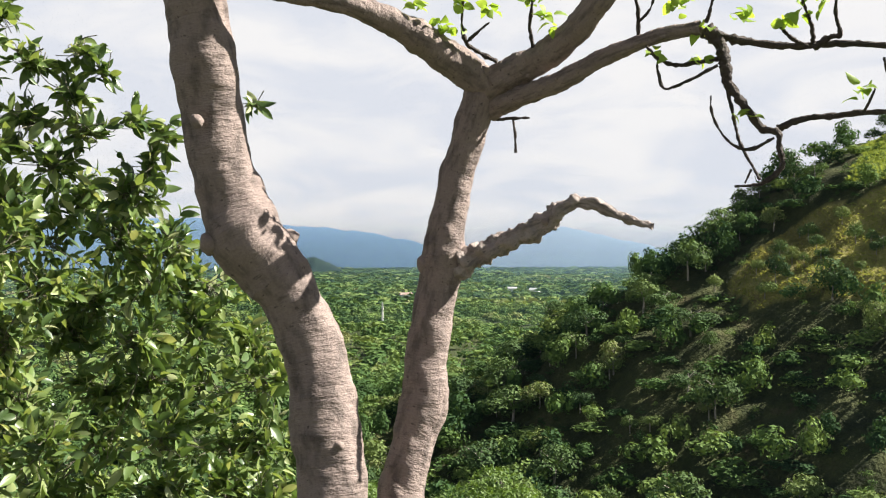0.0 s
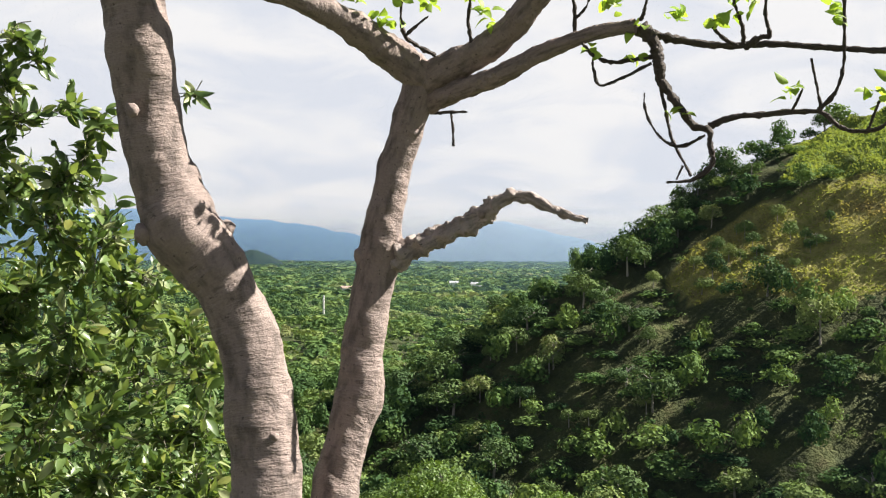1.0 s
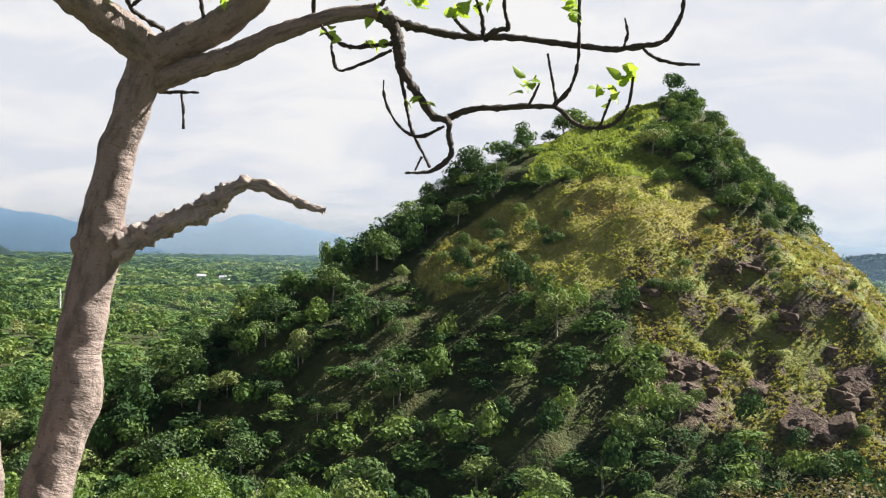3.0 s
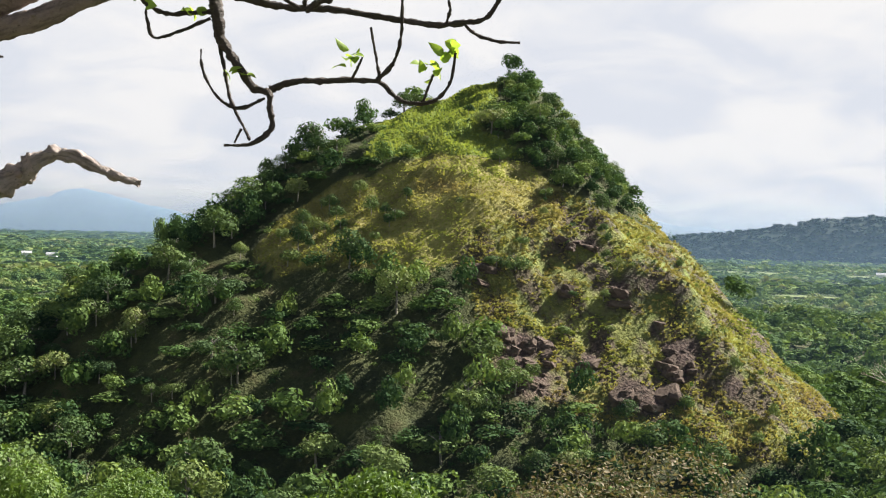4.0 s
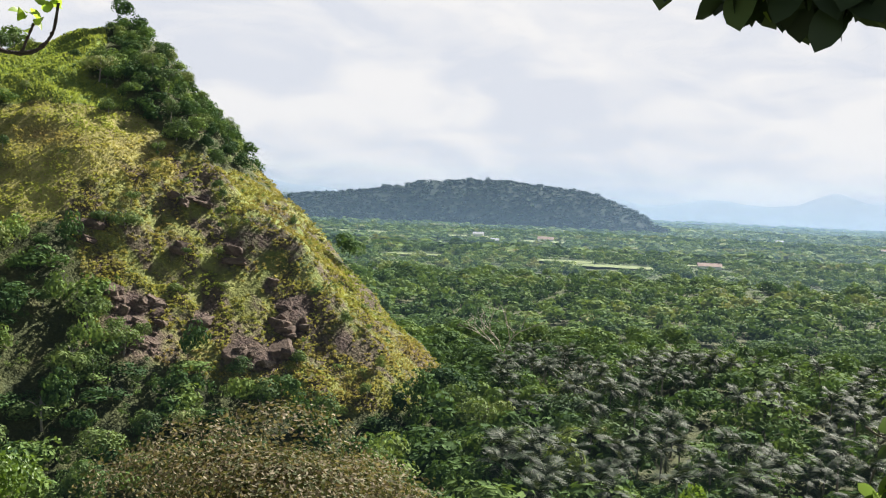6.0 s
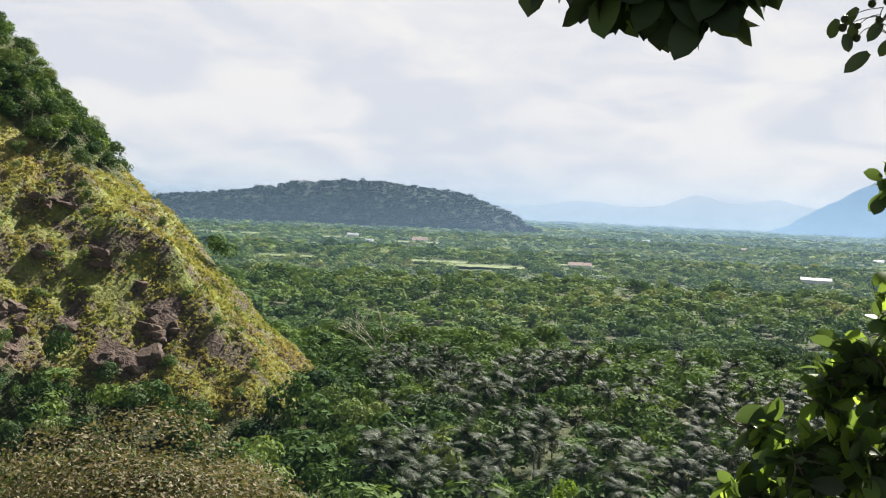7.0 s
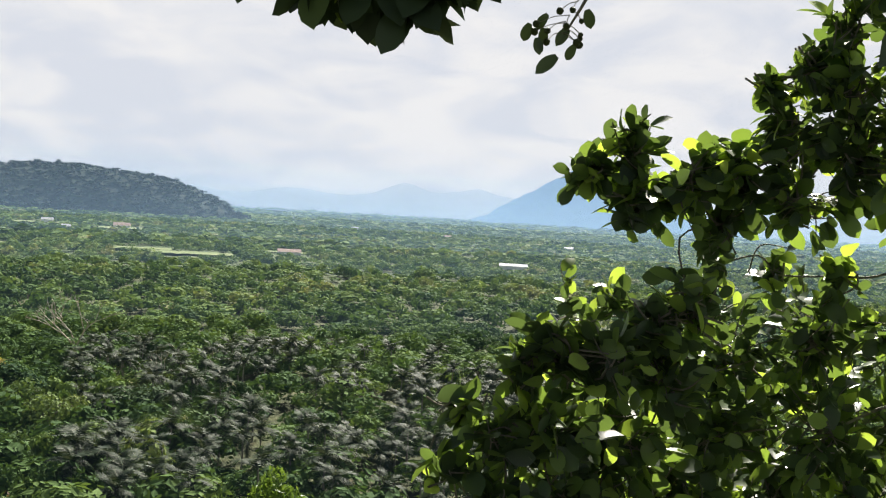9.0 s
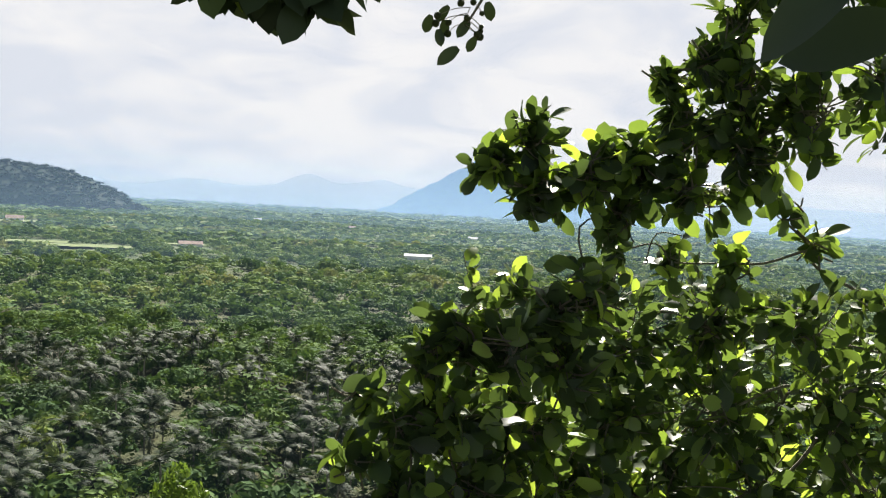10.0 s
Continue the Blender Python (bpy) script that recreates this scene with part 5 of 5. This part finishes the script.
# broad-leaved tree at the side of the lookout, against the sun
blobs = []
for az_, el, r_, rad, n in ((73.6, 2.6, 2.5, 0.09, 9), (75.8, 4.2, 2.5, 0.1, 11), (76.0, 1.6, 2.5, 0.11, 12), (78.6, 2.4, 2.5, 0.13, 16), (81.2, 3.2, 2.55, 0.13, 17), (80.5, 0.6, 2.55, 0.11, 12), (83.4, 5.2, 2.6, 0.14, 18), (84.0, 2.0, 2.6, 0.13, 17),
                            (86.5, 7.4, 2.6, 0.14, 16), (86.8, 4.0, 2.6, 0.15, 18), (85.8, 10.3, 2.6, 0.1, 9), (89.5, 5.6, 2.6, 0.16, 18), (89.5, 9.8, 2.6, 0.15, 15), (92.8, 7.4, 2.7, 0.17, 18), (93, 11.5, 2.7, 0.17, 16), (96, 5.5, 2.7, 0.2, 18), (98, 10, 2.7, 0.22, 18),
                            (69.4, -7.6, 2.2, 0.08, 9), (71.4, -6.9, 2.2, 0.1, 13), (73.6, -7.0, 2.2, 0.11, 16), (75.8, -5.2, 2.25, 0.09, 11), (77.6, -3.6, 2.3, 0.1, 12), (76.5, -7.6, 2.3, 0.13, 20), (68.2, -11.5, 2.2, 0.09, 12), (70.8, -10.8, 2.25, 0.13, 20),
                            (68.4, -14.8, 2.2, 0.12, 16), (71.5, -14.5, 2.3, 0.15, 22), (74.6, -11.5, 2.4, 0.16, 24), (79.5, -6.2, 2.7, 0.17, 22), (79, -10.2, 2.6, 0.18, 24), (75.5, -15.2, 2.5, 0.18, 24), (80.5, -14.2, 2.7, 0.2, 26), (83.6, -5.0, 2.8, 0.17, 22), (84.5, -9.4, 2.8, 0.2, 26),
                            (86.4, -13.4, 2.8, 0.22, 26), (88.2, -4.6, 2.8, 0.16, 18), (90, -8.4, 2.8, 0.2, 24), (92.8, -3.6, 2.8, 0.17, 18), (94.6, -7.6, 2.8, 0.2, 22), (92, -12.8, 2.8, 0.22, 24), (98, -4, 2.8, 0.22, 18), (99, -11, 2.8, 0.25, 22), (80, -1.6, 2.7, 0.07, 4), (83, -1.8, 2.8, 0.08, 5), (86, -1.6, 2.8, 0.08, 5), (90, -0.6, 2.8, 0.07, 4), (88.5, 1.2, 2.7, 0.06, 3), (82.5, 7.4, 2.6, 0.07, 6), (84.2, 8.4, 2.6, 0.08, 8), (88, 12.5, 2.6, 0.12, 12), (91, 13, 2.6, 0.14, 12),
                            (72.6, -9.4, 2.4, 0.14, 18), (77, -12.6, 2.6, 0.18, 20), (82, -11.5, 2.9, 0.18, 20), (72, -16.8, 2.5, 0.16, 16), (81, -17, 2.9, 0.2, 18), (66.2, -9.6, 2.2, 0.05, 4), (65.6, -13, 2.2, 0.06, 5), (70, -18.5, 2.3, 0.18, 18), (77, -19, 2.6, 0.22, 20), (85, -18, 2.8, 0.25, 22)):
    blobs.append((sight(az_ + (2.6 if el > -3 else 4.2), el - 0.7, r_), rad * 0.95, int(n * 1.6)))
for el in np.arange(-5.5, -19, -3.4):
    for az_ in np.arange(76 - (el + 5.5) * 0.15, 101, 3.6):
        blobs.append((sight(az_ + rnd.uniform(-1, 1), el + rnd.uniform(-1, 1), 3.3 + rnd.uniform(-0.2, 0.2)), 0.19, 17))
plant("broadleaf_sapling_tree", "small tree with broad rounded leaves against the light", (3.3, -0.55, float(ground_z(3.3, -0.55))), blobs, ROUND, BROAD_LEAF, 0.13, 5, 53, 0.016, (0, 0, 0.1), 220, sight(104, -6, 2.8), 0.7)

# overhanging branch with dangling leaves and berries
DANGLE = [leaf_mesh("leaf", rnd.uniform(0.075, 0.1), rnd.uniform(0.042, 0.056), None, rnd, 6, 1.15, 0.2, rnd.uniform(0.1, 0.4), 0.55) for _ in range(6)]
blobs = [(sight(a + 1.5, e + 2.1, 1.75), rad, n) for a, e, rad, n in ((56.6, 11.2, 0.035, 4), (58.6, 10.4, 0.045, 6), (60.6, 9.6, 0.05, 8), (62.8, 9.4, 0.055, 9), (65.2, 9.2, 0.05, 8), (66.4, 10.6, 0.05, 8), (68.8, 11.6, 0.04, 5), (63, 12.2, 0.07, 9), (59, 13, 0.07, 8), (71.6, 12.6, 0.035, 4))]
plant("overhanging_branch_tree", "overhanging branch with broad hanging leaves coloured dark as backlit", (2.6, -2.2, float(ground_z(2.6, -2.2))), blobs, DANGLE, SHADE_LEAF, 0.08, 4, 54, 0.012, (-0.15, -0.05, -0.4), 60, sight(104, 24, 1.9), 0.75)
t = tagged(empty("berry_spray"), "dangling twig with dark berries and small leaves", "branch")
b0 = sight(77.0, 14.5, 1.75)
line = [(*b0, 0.004), (*sight(76.0, 11.5, 1.75), 0.0032), (*sight(75.0, 9.6, 1.75), 0.002), (*sight(74.4, 8.6, 1.75), 0.0015)]
put("twig", tubes("twig", [line], STEM, 6), t)
for k in range(12):
    a, e = rnd.uniform(73.0, 76.0), rnd.uniform(8.6, 10.6)
    c = sight(a, e, 1.75 + rnd.uniform(-0.02, 0.02))
    joint = sight(74.4 + 0.55 * max(0.0, e - 8.6), e + 0.5, 1.75)
    bm = bmesh.new()
    bmesh.ops.create_icosphere(bm, subdivisions=2, radius=rnd.uniform(0.004, 0.0065), matrix=Matrix.Translation(c))
    for v in bm.verts:
        v.co += (v.co - c) * 0.12 * noise.noise(v.co * 400)
    me = bpy.data.meshes.new("berry")
    bm.to_mesh(me)
    bm.free()
    me.materials.append(BERRY)
    berry = put("berry", me, t)
    berry.parent = put("stalk", tubes("stalk", [[(*c, 0.0008), (*((c + joint) / 2 + Vector((0, 0, 0.004))), 0.0008), (*joint, 0.001)]], STEM, 4), t)
for a, e, s in ((72.9, 9.6, 0.45), (73.3, 8.9, 0.4), (74.4, 8.0, 0.62), (75.8, 10.4, 0.45), (75.3, 8.6, 0.4), (73.8, 10.1, 0.45), (74.9, 9.4, 0.5), (73.6, 9.4, 0.4)):
    s *= 0.75
    m = turn_to((rnd.randn() * 0.4, rnd.randn() * 0.4, -0.8), (-1, -0.3, 0.2), rnd)
    v = (DANGLE[rnd.randint(6)])
    put("leaf", mesh_from("leaf", (v[0] * s) @ m.T + np.array(sight(a, e, 1.75)), v[1], SHADE_LEAF, True), t)

# big leaves very close, at the lookout's edge
BIG = [leaf_mesh("leaf", rnd.uniform(0.07, 0.09), rnd.uniform(0.045, 0.055), None, rnd, 8, 1.1, 0.15, rnd.uniform(0.05, 0.25), 0.7) for _ in range(4)]
t = tagged(empty("near_leaf_branch"), "branch with large leaves close by, coloured dark as backlit", "branch")
q0 = sight(104, 6, 0.85)
put("twig", tubes("twig", [[(*sight(118, 2, 1.5), 0.007), (*q0, 0.005), (*sight(97, 7, 0.8), 0.003)]], STEM, 8), t)
for a, e, dx, dz in ((96, 12, -1, -0.55), (98, 9, -1, -0.25), (99, 13.5, -1, 0.1), (100, 10, -0.8, -0.9), (101, 6.5, -0.9, -0.5), (103, 8, -0.8, -0.6), (102, 14, -1, -0.1)):
    side = np.array([math.sin(radians(a + 90)), math.cos(radians(a + 90)), 0])
    m = turn_to(side * dx + np.array([0, 0, dz]) + rnd.randn(3) * 0.1, -np.array(sight(a, 0, 1)) + np.array([0, 0, 0.9]) + rnd.randn(3) * 0.2, rnd)
    v = BIG[rnd.randint(4)]
    put("leaf", mesh_from("leaf", v[0] @ m.T + np.array(sight(a, e, 0.78 + rnd.uniform(-0.05, 0.06))), v[1], SHADE_LEAF, True), t)
